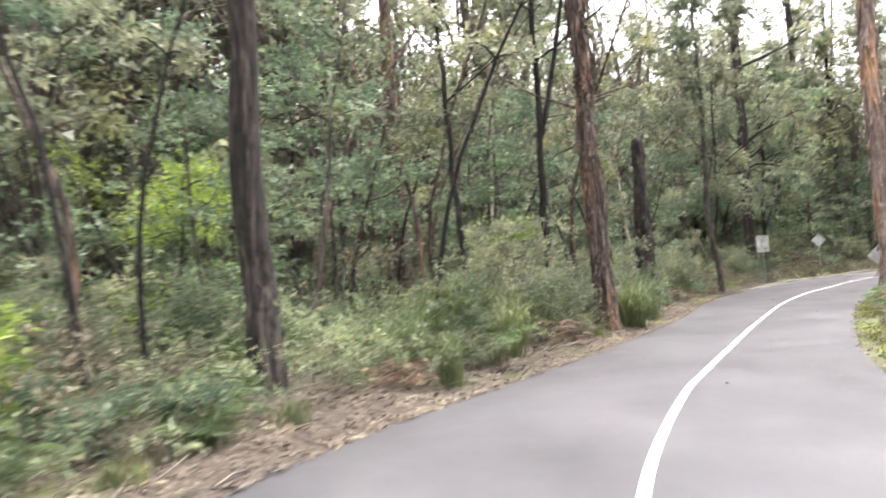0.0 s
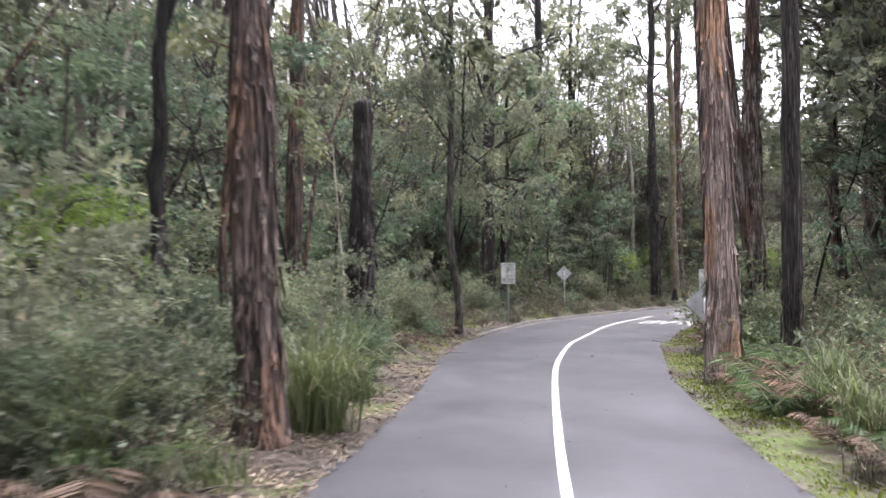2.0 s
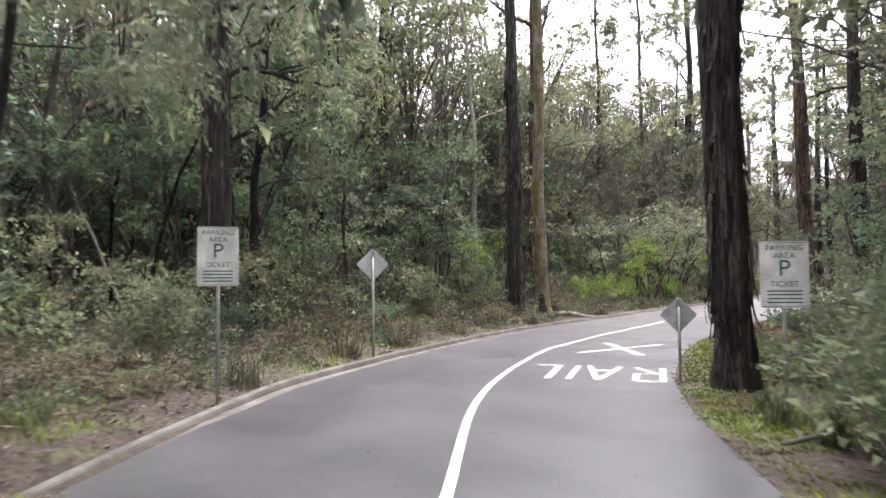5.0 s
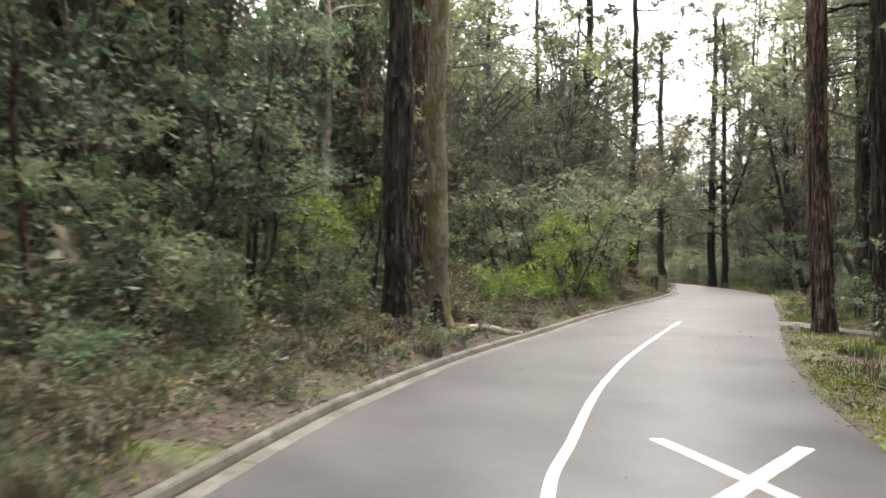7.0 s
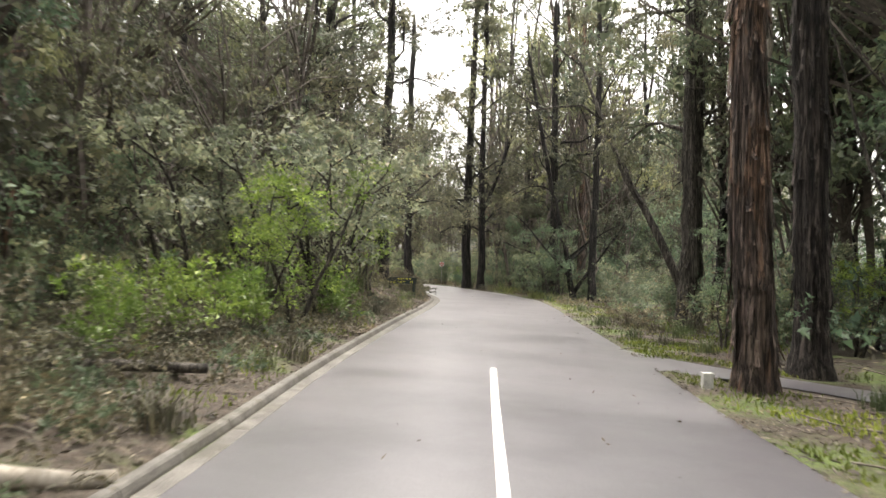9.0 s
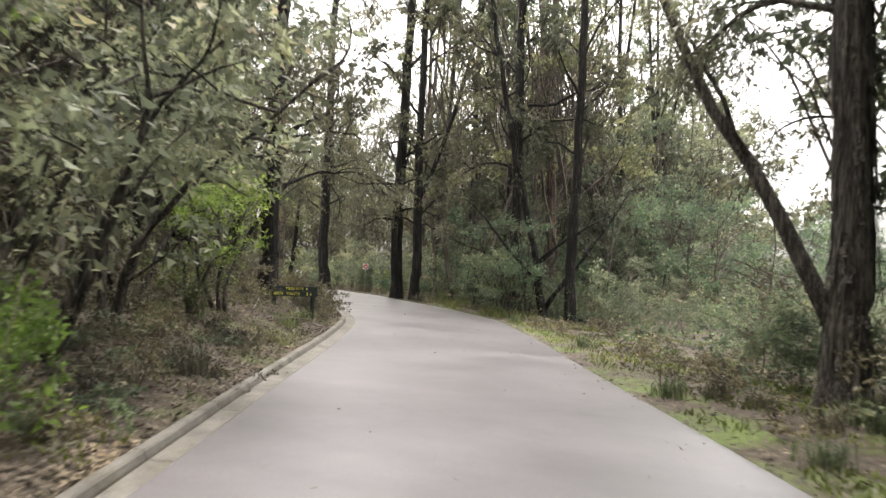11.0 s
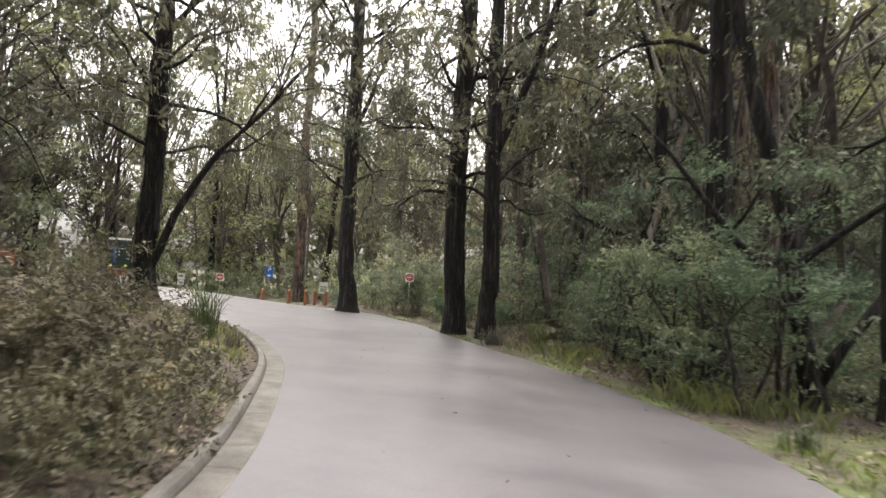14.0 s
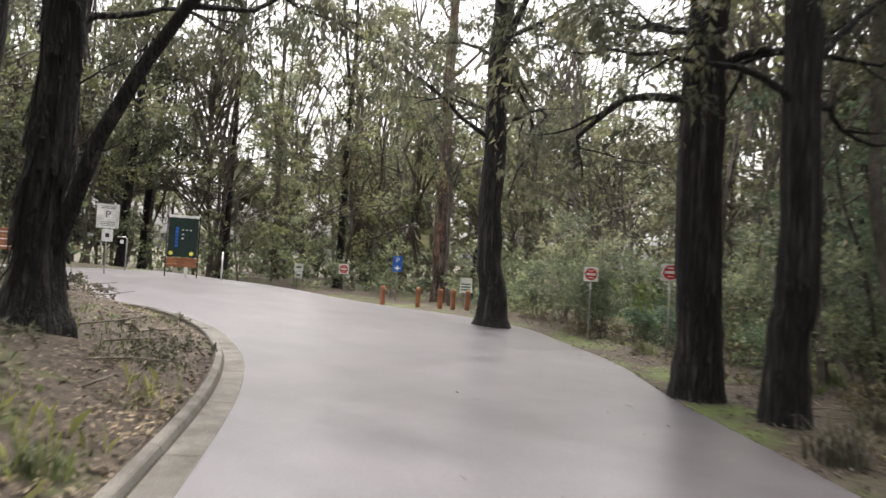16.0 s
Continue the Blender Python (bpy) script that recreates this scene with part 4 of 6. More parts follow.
# ---- trees that stand where the road shows them ----
#  x, y, radius, height, bark, leaf, lean, label, further settings
NAMED = [
    (1.5, 14.9, 0.27, 20, BROWNBARK, GUMLEAF, (0.0, 0.0), "dark slender eucalypt trunk standing in roadside scrub", dict(flare=0.2)),
    (7.15, 24.1, 0.27, 26, STRINGY, GUMLEAF, (-0.01, 0.0), "stringybark eucalypt with orange patches of peeling bark", dict(strips=240, extra=[(5.6, 200, 2.6, 30, 0.05, 0), (5.9, 20, 2.0, 10, 0.04, 0)], ridge=0.07)),
    (5.9, 26.0, 0.13, 15, SHADEBARK, GUMLEAF, (-0.02, 0.0), "thin dark eucalypt beside a stringybark", dict(fork=(5.0, 20, 16, 0.07))),
    (3.7, 24.2, 0.10, 13, SHADEBARK, WATTLELEAF, (-0.03, 0.02), "thin curved dark wattle trunk in scrub", dict(bend=(-0.02, 0.03))),
    (3.5, 33.8, 0.10, 18, PALEBARK, GUMLEAF, (0.05, 0.0), "thin pale leaning gum sapling in scrub", dict(flare=0.1)),
    (0.96, 30.95, 0.34, 24, STRINGY, GUMLEAF, (0.0, 0.0), "brown stringybark eucalypt deep in the forest", {}),
    (15.8, 28.15, 0.31, 27, REDBARK, GUMLEAF, (-0.012, 0.0), "large eucalypt with shedding orange bark beside the road", dict(strips=240, ridge=0.05, flare=0.4)),
    (18.9, 30.1, 0.26, 25, BROWNBARK, GUMLEAF, (0.0, 0.0), "dark furrowed eucalypt behind the orange tree", {}),
    (27.8, 38.4, 0.24, 26, STRINGY, GUMLEAF, (0.0, 0.0), "grey-brown stringybark eucalypt standing behind dark trunks", {}),
    (9.7, 34.3, 0.36, 6.3, BROWNBARK, GUMLEAF, (0.0, 0.0), "dead broken eucalypt stump with rough brown bark", dict(strips=240, clumps=0, limbs=0, taper=0.3, ridge=0.09)),
    (8.2, 37.6, 0.30, 24, STRINGY, GUMLEAF, (0.0, 0.0), "brown stringybark eucalypt in scrub", dict(hanging=(2, 8, 12, 3))),
    (13.75, 39.9, 0.155, 17, GREYBARK, GUMLEAF, (0.015, 0.0), "slender grey-barked eucalypt with a side limb by the kerb", dict(extra=[(4.7, 60, 3.6, 48, 0.07, 2), (6.4, 200, 2.4, 40, 0.05, 2)], flare=0.2, crown_from=0.30, clumps=60, hang=1.3)),
    (14.1, 41.4, 0.07, 11, SHADEBARK, GUMLEAF, (0.02, 0.02), "thin dark sapling near the kerb", dict(hanging=(6, 4, 9, 2.6))),
    (18.3, 51.1, 0.42, 25, BROWNBARK, GUMLEAF, (0.0, 0.0), "broad dark eucalypt trunk in shade", dict(hanging=(12, 4.5, 12, 4.5))),
    (19.7, 53.1, 0.16, 12, SHADEBARK, WATTLELEAF, (0.03, 0.03), "dark leaning wattle behind the road sign", dict(fork=(2.6, 40, 40, 0.09), hang=0.4, hanging=(9, 3.5, 9, 3.5))),
    (24.5, 41.35, 0.34, 28, BROWNBARK, GUMLEAF, (-0.012, 0.0), "dark twin-trunked eucalypt with rough bark", dict(strips=240, fork=(0.3, 160, 3.4, 0.27), ridge=0.08)),
    (21.75, 35.3, 0.30, 27, PALESTRING, GUMLEAF, (0.0, 0.0), "pale brown twin-trunked stringybark leaning over shrubs", dict(strips=240, fork=(1.7, 154, 8, 0.23), ridge=0.07)),
    (28.0, 36.0, 0.20, 16, SHADEBARK, WATTLELEAF, (0.0, 0.0), "dark forked wattle in the shade", dict(fork=(2.5, 0, 30, 0.13), hanging=(7, 4, 10, 3))),
    (30.7, 56.8, 0.33, 27, BROWNBARK, GUMLEAF, (0.0, 0.0), "grey-black rough eucalypt standing near the kerb", dict(strips=240, ridge=0.06, flare=0.25)),
    (32.7, 57.9, 0.30, 26, MOSSBARK, GUMLEAF, (-0.012, 0.0), "pale mossy gum with a black patch for its hollow", dict(ridge=0.025, flare=0.55)),
    (35.8, 62.5, 0.42, 25, STRINGY, GUMLEAF, (0.0, 0.0), "brown stringybark behind the mossy gum", {}),
    (32.4, 62.6, 0.15, 18, PALEBARK, GUMLEAF, (-0.01, 0.0), "slender grey gum trunk in dense shrubs", dict(flare=0.1)),
    (36.0, 66.0, 0.12, 9, REDBARK, GUMLEAF, (0.0, 0.0), "thin orange broken tree trunk", dict(clumps=4, limbs=2)),
    (25.4, 63.1, 0.42, 25, SHADEBARK, GUMLEAF, (0.0, 0.0), "thick dark eucalypt in shaded forest", {}),
    (51.3, 76.2, 0.19, 24, SHADEBARK, GUMLEAF, (0.0, 0.0), "straight dark eucalypt trunk above shrubs", dict(hanging=(10, 5, 14, 4.5))),
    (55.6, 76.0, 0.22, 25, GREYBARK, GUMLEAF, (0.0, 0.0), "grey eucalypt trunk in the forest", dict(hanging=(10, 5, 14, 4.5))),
    (62.5, 78.2, 0.44, 26, SHADEBARK, GUMLEAF, (0.0, 0.0), "thick dark leafy eucalypt", dict(crown_from=0.25, clumps=40, hanging=(12, 4, 14, 5))),
    (43.6, 53.6, 0.34, 27, STRINGY, GUMLEAF, (-0.02, 0.0), "large rough-barked eucalypt on the mossy verge", dict(strips=240, ridge=0.08, flare=0.3)),
    (46.4, 53.0, 0.36, 27, BROWNBARK, GUMLEAF, (-0.005, 0.0), "dark furrowed eucalypt beside a larger one", dict(strips=240, ridge=0.08, extra=[(7.5, -40, 5, 35, 0.09, 1)], hanging=(3, 8, 12, 3.5))),
    (55.7, 57.3, 0.38, 26, GREYBARK, SHADELEAF, (0.02, 0.0), "grey ribbon-barked eucalypt with a leaning limb", dict(strips=240, extra=[(0.8, 110, 10.5, 68, 0.16, 3)], ridge=0.06, hanging=(9, 5, 12, 4.5))),
    (51.9, 55.0, 0.17, 22, PALEBARK, GUMLEAF, (0.0, 0.0), "smooth pale gum trunk beside the path", dict(flare=0.15)),
    (59.7, 57.2, 0.20, 24, SHADEBARK, SHADELEAF, (0.0, 0.0), "straight dark eucalypt trunk in shade", dict(hanging=(8, 4.5, 12, 4))),
    (62.1, 73.8, 0.33, 22, SHADEBARK, SHADELEAF, (0.015, 0.0), "dark leafy eucalypt behind a wooden sign", dict(crown_from=0.2, clumps=44, reach=3.4, flare=0.6, hanging=(12, 3.2, 11, 4))),
    (58.5, 76.0, 0.14, 18, SHADEBARK, SHADELEAF, (0.02, 0.0), "thin dark eucalypt in the shade", dict(crown_from=0.25, hanging=(10, 3.5, 10, 3.5))),
    (73.15, 84.85, 0.31, 22, SHADEBARK, SHADELEAF, (0.02, 0.0), "dark eucalypt with spreading root base and leaning limb", dict(strips=240, extra=[(0.5, -40, 9.5, 64, 0.13, 3)], flare=1.0, crown_from=0.35, clumps=46, hang=1.6, hanging=(15, 3.7, 9, 4.6))),
    (86.9, 88.3, 0.44, 24, SHADEBARK, SHADELEAF, (0.0, 0.0), "tall black-based eucalypt at the road edge", dict(flare=0.6, crown_from=0.3, clumps=40, reach=4.5, hang=1.5, hanging=(15, 4.8, 12, 4.4))),
    (80.75, 79.15, 0.40, 24, SHADEBARK, SHADELEAF, (0.0, 0.0), "black-trunked eucalypt at the verge", dict(crown_from=0.32, clumps=38, reach=4.2, extra=[(6.5, 150, 4, 10, 0.07, 1)], hanging=(12, 3.9, 9, 4.2))),
    (80.0, 77.6, 0.30, 23, SHADEBARK, SHADELEAF, (0.0, 0.0), "black-trunked eucalypt beside another", dict(crown_from=0.3, clumps=38, fork=(5.5, -60, 24, 0.13), hanging=(11, 3.6, 9, 4.2))),
    (75.6, 70.1, 0.34, 19, SHADEBARK, SHADELEAF, (-0.02, 0.0), "dark many-limbed eucalypt above wattle", dict(crown_from=0.28, clumps=32, reach=4.5, extra=[(1.9, -50, 4.5, 25, 0.14, 1), (2.2, 120, 3.5, 30, 0.1, 1)], hanging=(4, 4.4, 10, 4.5))),
    (73.5, 66.8, 0.27, 21, SHADEBARK, SHADELEAF, (0.02, 0.0), "tall dark leafy eucalypt near the log", dict(crown_from=0.3, clumps=26, reach=3.6, hanging=(4, 4.6, 12, 3.5))),
    (73.7, 68.0, 0.20, 15, SHADEBARK, SHADELEAF, (-0.12, 0.2), "dark spreading wattle with several crooked stems", dict(crown_from=0.35, clumps=22, reach=3.4, limbs=5, extra=[(0.3, -55, 6.5, 58, 0.13, 1), (1.3, 140, 5.0, 50, 0.10, 1), (2.4, -70, 4.0, 35, 0.08, 1)])),
    (83.5, 73.5, 0.27, 22, SHADEBARK, SHADELEAF, (0.0, 0.0), "dark eucalypt behind the verge", dict(crown_from=0.25, clumps=34, hanging=(4, 4, 10, 4))),
    (88.5, 78.0, 0.3, 22, SHADEBARK, SHADELEAF, (0.0, 0.0), "dark eucalypt among other trunks", dict(crown_from=0.25, clumps=34, hanging=(4, 4, 10, 4))),
    (98.6, 101.6, 0.42, 24, STRINGY, OLIVELEAF, (0.0, 0.0), "tall eucalypt with a pinkish upper trunk", dict(crown_from=0.25, clumps=44, reach=5, hanging=(10, 4, 14, 5))),
]
for n, (x, y, r, h, bark, leaf, lean, label, more) in enumerate(NAMED):
    build_tree("gum_tree", at_ground(x, y), label, bark, leaf, 100 + n, 0.88 * r, h, lean, **more)

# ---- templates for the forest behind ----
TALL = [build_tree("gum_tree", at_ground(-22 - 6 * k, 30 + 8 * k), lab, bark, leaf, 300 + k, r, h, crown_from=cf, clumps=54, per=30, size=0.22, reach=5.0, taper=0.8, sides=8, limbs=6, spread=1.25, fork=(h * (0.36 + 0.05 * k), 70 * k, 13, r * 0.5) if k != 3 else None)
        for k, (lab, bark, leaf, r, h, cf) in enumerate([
            ("tall brown stringybark in the forest", STRINGY, GUMLEAF, 0.30, 27, 0.40), ("tall dark eucalypt in the forest", SHADEBARK, GUMLEAF, 0.27, 24, 0.35),
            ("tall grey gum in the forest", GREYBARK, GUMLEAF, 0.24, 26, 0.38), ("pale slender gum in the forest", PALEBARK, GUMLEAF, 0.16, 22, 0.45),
            ("leafy dark eucalypt in the forest", SHADEBARK, SHADELEAF, 0.28, 22, 0.22)])]
SMALL = [small_tree("understorey_tree", at_ground(-25 - 4 * k, 5 + 5 * k), lab, leaf, 340 + k, h, clumps=c, per=62, size=0.85 * sz, hang=hg, width=w)
         for k, (lab, leaf, h, c, sz, hg, w) in enumerate([
             ("feathery green wattle in the understorey", WATTLELEAF, 6.5, 36, 0.12, 0.1, 1.8), ("bushy dark green understorey tree", GUMLEAF, 5.0, 34, 0.12, 0.5, 1.5),
             ("tall thin leafy understorey tree", WATTLELEAF, 8.5, 38, 0.14, 0.3, 1.8), ("light green leafy sapling", SHRUBLEAF, 4.2, 32, 0.11, 0.2, 1.3),
             ("bright yellow-green leafy sapling", BRIGHTLEAF, 4.0, 46, 0.085, 0.1, 1.1)])]
SAPLINGS = [small_tree("sapling", at_ground(-26 - 3 * k, 9 + 4 * k), lab, leaf, 360 + k, h, r, 14, 60, 0.11, hg, 1.5, bark, 1, 0.45)
            for k, (lab, leaf, h, r, hg, bark) in enumerate([
                ("thin dark sapling with crooked bare branches", GUMLEAF, 9.0, 0.055, 0.5, SHADEBARK), ("slender pale gum sapling with few leaves", GUMLEAF, 12.0, 0.06, 0.9, PALEBARK),
                ("spindly grey wattle stem with open branches", WATTLELEAF, 7.5, 0.045, 0.2, GREYBARK), ("thin reddish-brown eucalypt sapling in scrub", OLIVELEAF, 11.0, 0.07, 0.8, STRINGY)])]
SHRUBS = [shrub("shrub", at_ground(-20 - 2 * k, 2 + 3 * k), lab, leaf, 380 + k, h, w, c, p, sz)
          for k, (lab, leaf, h, w, c, p, sz) in enumerate([
              ("dense green roadside shrub", SHRUBLEAF, 1.5, 1.2, 32, 40, 0.075), ("grey-green wiry scrub bush", DRYLEAF, 1.2, 1.3, 30, 40, 0.07),
              ("low dark green bush", WATTLELEAF, 0.9, 1.1, 28, 40, 0.07), ("tall open green shrub", GUMLEAF, 2.3, 1.3, 34, 40, 0.085),
              ("bright green leafy shrub", BRIGHTLEAF, 1.4, 1.1, 26, 40, 0.08)])]
TUFTS = [tussock("grass_tussock", at_ground(-18 - k, 1 + k), lab, 420 + k, t, c, s, leaf, 0.015, ln)
         for k, (lab, t, c, s, leaf, ln) in enumerate([("large arching green sedge tussock", 1.25, 130, 0.14, GRASSBLADE, 0.9), ("short tufty green grass", 0.38, 90, 0.16, GRASSBLADE, 0.8),
                                                       ("dry straw-coloured grass tuft", 0.5, 85, 0.15, DRYLEAF, 0.9)])]
FERNS = [fern("fern", at_ground(-17 - k, 3 + k), lab, 440 + k, leaf, s) for k, (lab, leaf, s) in enumerate([
    ("green bracken fern with arching fronds", FERNLEAF, 0.9), ("dead brown bracken fern", BROWNFERN, 0.8)])]

RNG = np.random.default_rng(11)
TAKEN = [(x, y, r + 0.5) for x, y, r, *_ in NAMED]
TRACK = [(46.2, 56.0, 1.7), (45.4, 54.4, 1.2), (44.7, 52.6, 1.1), (44.2, 51.0, 1.1), (43.9, 49.4, 1.1)]
TAKEN += TRACK


def is_free(x, y, gap):
    return all((x - a) ** 2 + (y - b) ** 2 > (r + gap) ** 2 for a, b, r in TAKEN)


def plant(template, x, y, low=0.8, high=1.25, tilt=4.0):
    s = RNG.uniform(low, high)
    c = copy_thing(template, pose(x, y, gz(x, y) - 0.02, RNG.normal() * tilt, RNG.normal() * tilt, RNG.uniform(0, 360)))
    c.scale = (s, s, s * RNG.uniform(0.9, 1.12))
    return c


def beside(line, lo, hi, side):
    """A random place beside an edge of the road, lo to hi metres from it."""
    i = RNG.integers(1, len(line) - 1)
    d = unit(line[i + 1] - line[i - 1])
    n = np.array([-d[1], d[0]]) * side
    return line[i] + n * RNG.uniform(lo, hi)


def scatter(templates, weights, count, line, side, lo, hi, y0, y1, gap, own=0.0, low=0.8, high=1.25, tilt=4.0, avoid=None):
    weights = np.array(weights) / sum(weights)
    done = tries = 0
    while done < count and tries < count * 40:
        tries += 1
        x, y = beside(line, lo, hi, side)
        if not y0 <= y <= y1 or (avoid and avoid(x, y)):
            continue
        if road_gap(x, y) < lo * 0.9 or not is_free(x, y, gap):
            continue
        plant(templates[RNG.choice(len(templates), p=weights)], x, y, low, high, tilt)
        if own:
            TAKEN.append((x, y, own))
        done += 1


def open_side(x, y):
    """The clearing beyond the log, and the junction."""
    return (x > 60 and y < 66.5) or (x > 76 and y > 84)


NEAR_L, NEAR_R = LINE_L, LINE_R
# tall trees behind
scatter(TALL, [3, 3, 3, 2, 1], 34, NEAR_L, 1, 9, 40, -14, 72, 1.5, 1.2, 0.85, 1.2, 3.0)
scatter(TALL, [3, 3, 3, 2, 2], 30, NEAR_R, -1, 9, 40, -14, 90, 1.5, 1.2, 0.85, 1.2, 3.0, open_side)
for k in range(32):
    a, d = RNG.uniform(-0.35, 2.0), RNG.uniform(26, 70)
    plant(TALL[RNG.choice([0, 1, 2, 4, 4, 4])], 86 + d * math.sin(a), 92 + d * math.cos(a), 0.7, 1.0, 1.5)
for x, y in ((70, 103.5), (75, 111), (79, 109.5), (84, 113), (88, 116), (95, 117), (66, 110), (81, 119), (92, 122), (101, 113), (104, 104), (73, 118)):
    if is_free(x, y, 0.5):
        plant(TALL[4], x, y, 0.8, 1.05, 2.0)
for k, (x, y) in enumerate(((84, 70.5), (91, 74), (96, 81), (99, 87), (101, 77), (93, 69), (79, 69.5), (88, 80.5))):
    plant(TALL[(0, 2, 4)[k % 3]], x, y, 0.95, 1.15, 2.0)
# understorey trees
scatter(SMALL, [4, 4, 4, 2, 0.6], 60, NEAR_L, 1, 4.0, 20, 8, 66, 1.0, 0.9)
scatter(SMALL, [4, 4, 4, 2, 0.6], 42, NEAR_R, -1, 4.2, 20, 4, 84, 1.0, 0.9, avoid=open_side)
scatter(SAPLINGS, [4, 1, 3, 4], 55, NEAR_L, 1, 2.6, 16, 4, 44, 0.4, 0.3)
scatter(SAPLINGS, [4, 3, 3, 2], 30, NEAR_L, 1, 3.5, 16, 44, 70, 0.4, 0.3)
scatter(SAPLINGS, [5, 1, 2, 2], 14, NEAR_L, 1, 4.5, 16, 70, 84, 0.4, 0.3)
scatter(SAPLINGS, [4, 3, 3, 2], 26, NEAR_R, -1, 4.0, 16, 20, 60, 0.4, 0.3, avoid=open_side)
# shrubs that stand near the road
scatter(SHRUBS, [4, 3, 3, 3, 0.6], 95, NEAR_L, 1, 1.0, 5, 4, 39, 0.1)
scatter(SHRUBS, [3, 4, 2, 3, 0.8], 62, NEAR_L, 1, 2.4, 8, 39, 68, 0.1)
scatter(SHRUBS, [4, 3, 3, 3, 0.6], 45, NEAR_R, -1, 2.0, 6, 4, 46, 0.1)
scatter(SHRUBS, [4, 3, 3, 3, 0.6], 50, NEAR_R, -1, 3.0, 9, 44, 84, 0.1)
# grass and ferns by the verge
scatter(TUFTS, [0.6, 3, 3], 90, NEAR_L, 1, 0.55, 3.5, 4, 80, 0.0)
scatter(TUFTS, [0, 5, 2], 90, NEAR_R, -1, 0.5, 4.0, 4, 84, 0.0)
scatter(FERNS, [2, 1], 40, NEAR_L, 1, 0.9, 4.5, 4, 42, 0.0)
scatter(FERNS, [2, 2], 70, NEAR_R, -1, 0.9, 4.0, 8, 46, 0.0)


def bush_cloud(x, y, h, w, clumps, per, size, rng, low=0.1, inner=16):
    """The leaves of one bush or low crown, in place, and the branches that bear them."""
    lean = rng.normal(size=2) * 0.06 * h
    tall = h > 4
    boughs = max(3, clumps // 7) if tall else clumps
    u = rng.uniform(low, 1.0, boughs)
    swell = (0.35 + 0.75 * np.sin(np.pi * np.clip((u - low) / (1.05 - low), 0, 1) ** 0.8))[:, None]
    c = np.c_[rng.normal(size=(boughs, 2)) * w * (0.85 if tall else 0.6) * swell + lean * u[:, None], u * h]
    if tall:
        pick = np.arange(clumps) % boughs
        c, u = c[pick] + rng.normal(size=(clumps, 3)) * w * (0.30, 0.30, 0.17), u[pick]
    c += (x, y, gz(x, y))
    q = foliage(c, (0.17 if tall else 0.21) * w, per, size, 0.35 if tall else 0.1, rng, 0.55, inner, size * 1.7)
    if h < 1.5:
        return q, None
    foot = np.array([x, y, gz(x, y)])
    bole = max(0.012, 0.007 * h)
    joint = foot + np.c_[lean * (u * 0.66)[:, None], u * h * rng.uniform(0.45, 0.85, clumps)]
    some = rng.uniform(0, 1, clumps) < 0.6
    stems = [twigs(joint[some], c[some], bole * 0.55, bole * 0.15, rng)]
    knots = foot + np.array([(0, 0, -0.2), (*(lean * 0.3), 0.35 * h), (*(lean * 0.6), 0.65 * h), (*lean, 0.95 * h)]) + rng.normal(size=(4, 3)) * (0.02 * h, 0.02 * h, 0) * np.array([[0], [1], [1], [1]])
    stems.append(twigs(knots[:-1], knots[1:], np.array([1, 0.8, 0.55]) * bole, np.array([0.8, 0.55, 0.2]) * bole, rng, 0))
    return q, np.concatenate(stems)


def grown(name, label, category, leaf, clouds):
    """Joins many bushes into one body of leaves and one of stems."""
    ob = new(name, quads_mesh(name, np.concatenate([q for q, _ in clouds]), leaf))
    tagged(ob, label, category, kind="stuff")
    stems = [s for _, s in clouds if s is not None]
    if stems:
        ob = new("stems", quads_mesh("stems", np.concatenate(stems), STEMBARK))
        tagged(ob, "thin grey-brown stems and branches among leaves", "stems", kind="stuff")


def thicket(name, label, leaf, count, line, side, lo, hi, y0, y1, h0, h1, w, clumps, per, size, seed, avoid=None, low=0.1):
    """Undergrowth too dense to count, well behind the verge."""
    rng, out, tries = np.random.default_rng(seed), [], 0
    while len(out) < count and tries < 60 * count:
        tries += 1
        i = rng.integers(1, len(line) - 1)
        d = unit(line[i + 1] - line[i - 1])
        x, y = line[i] + np.array([-d[1], d[0]]) * side * rng.uniform(lo, hi)
        if not y0 <= y <= y1 or (avoid and avoid(x, y)):
            continue
        if road_gap(x, y) < lo * 0.9 or any((x - a) ** 2 + (y - c) ** 2 < (r + 0.3) ** 2 for a, c, r in TRACK):
            continue
        if h1 < 1.6 and any((x - a[0]) ** 2 + (y - a[1]) ** 2 < (a[2] + 0.9) ** 2 for a in NAMED):
            continue
        out.append(bush_cloud(x, y, rng.uniform(h0, h1), w * rng.uniform(0.7, 1.4), clumps, per, size, rng, low))
    grown(name, label, "undergrowth", leaf, out)


def bend_or_unseen(x, y):
    """The open ground inside the far bend and past it, and the west outside the camera's view."""
    return (y > 70 and x > 34 + 0.35 * (y - 70)) or x < 2 - 0.74 * (y - 4.5)


def clearing_or_unseen(x, y):
    """The clearing, and the ground south of the road that the camera never sees."""
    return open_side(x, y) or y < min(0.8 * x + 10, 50)


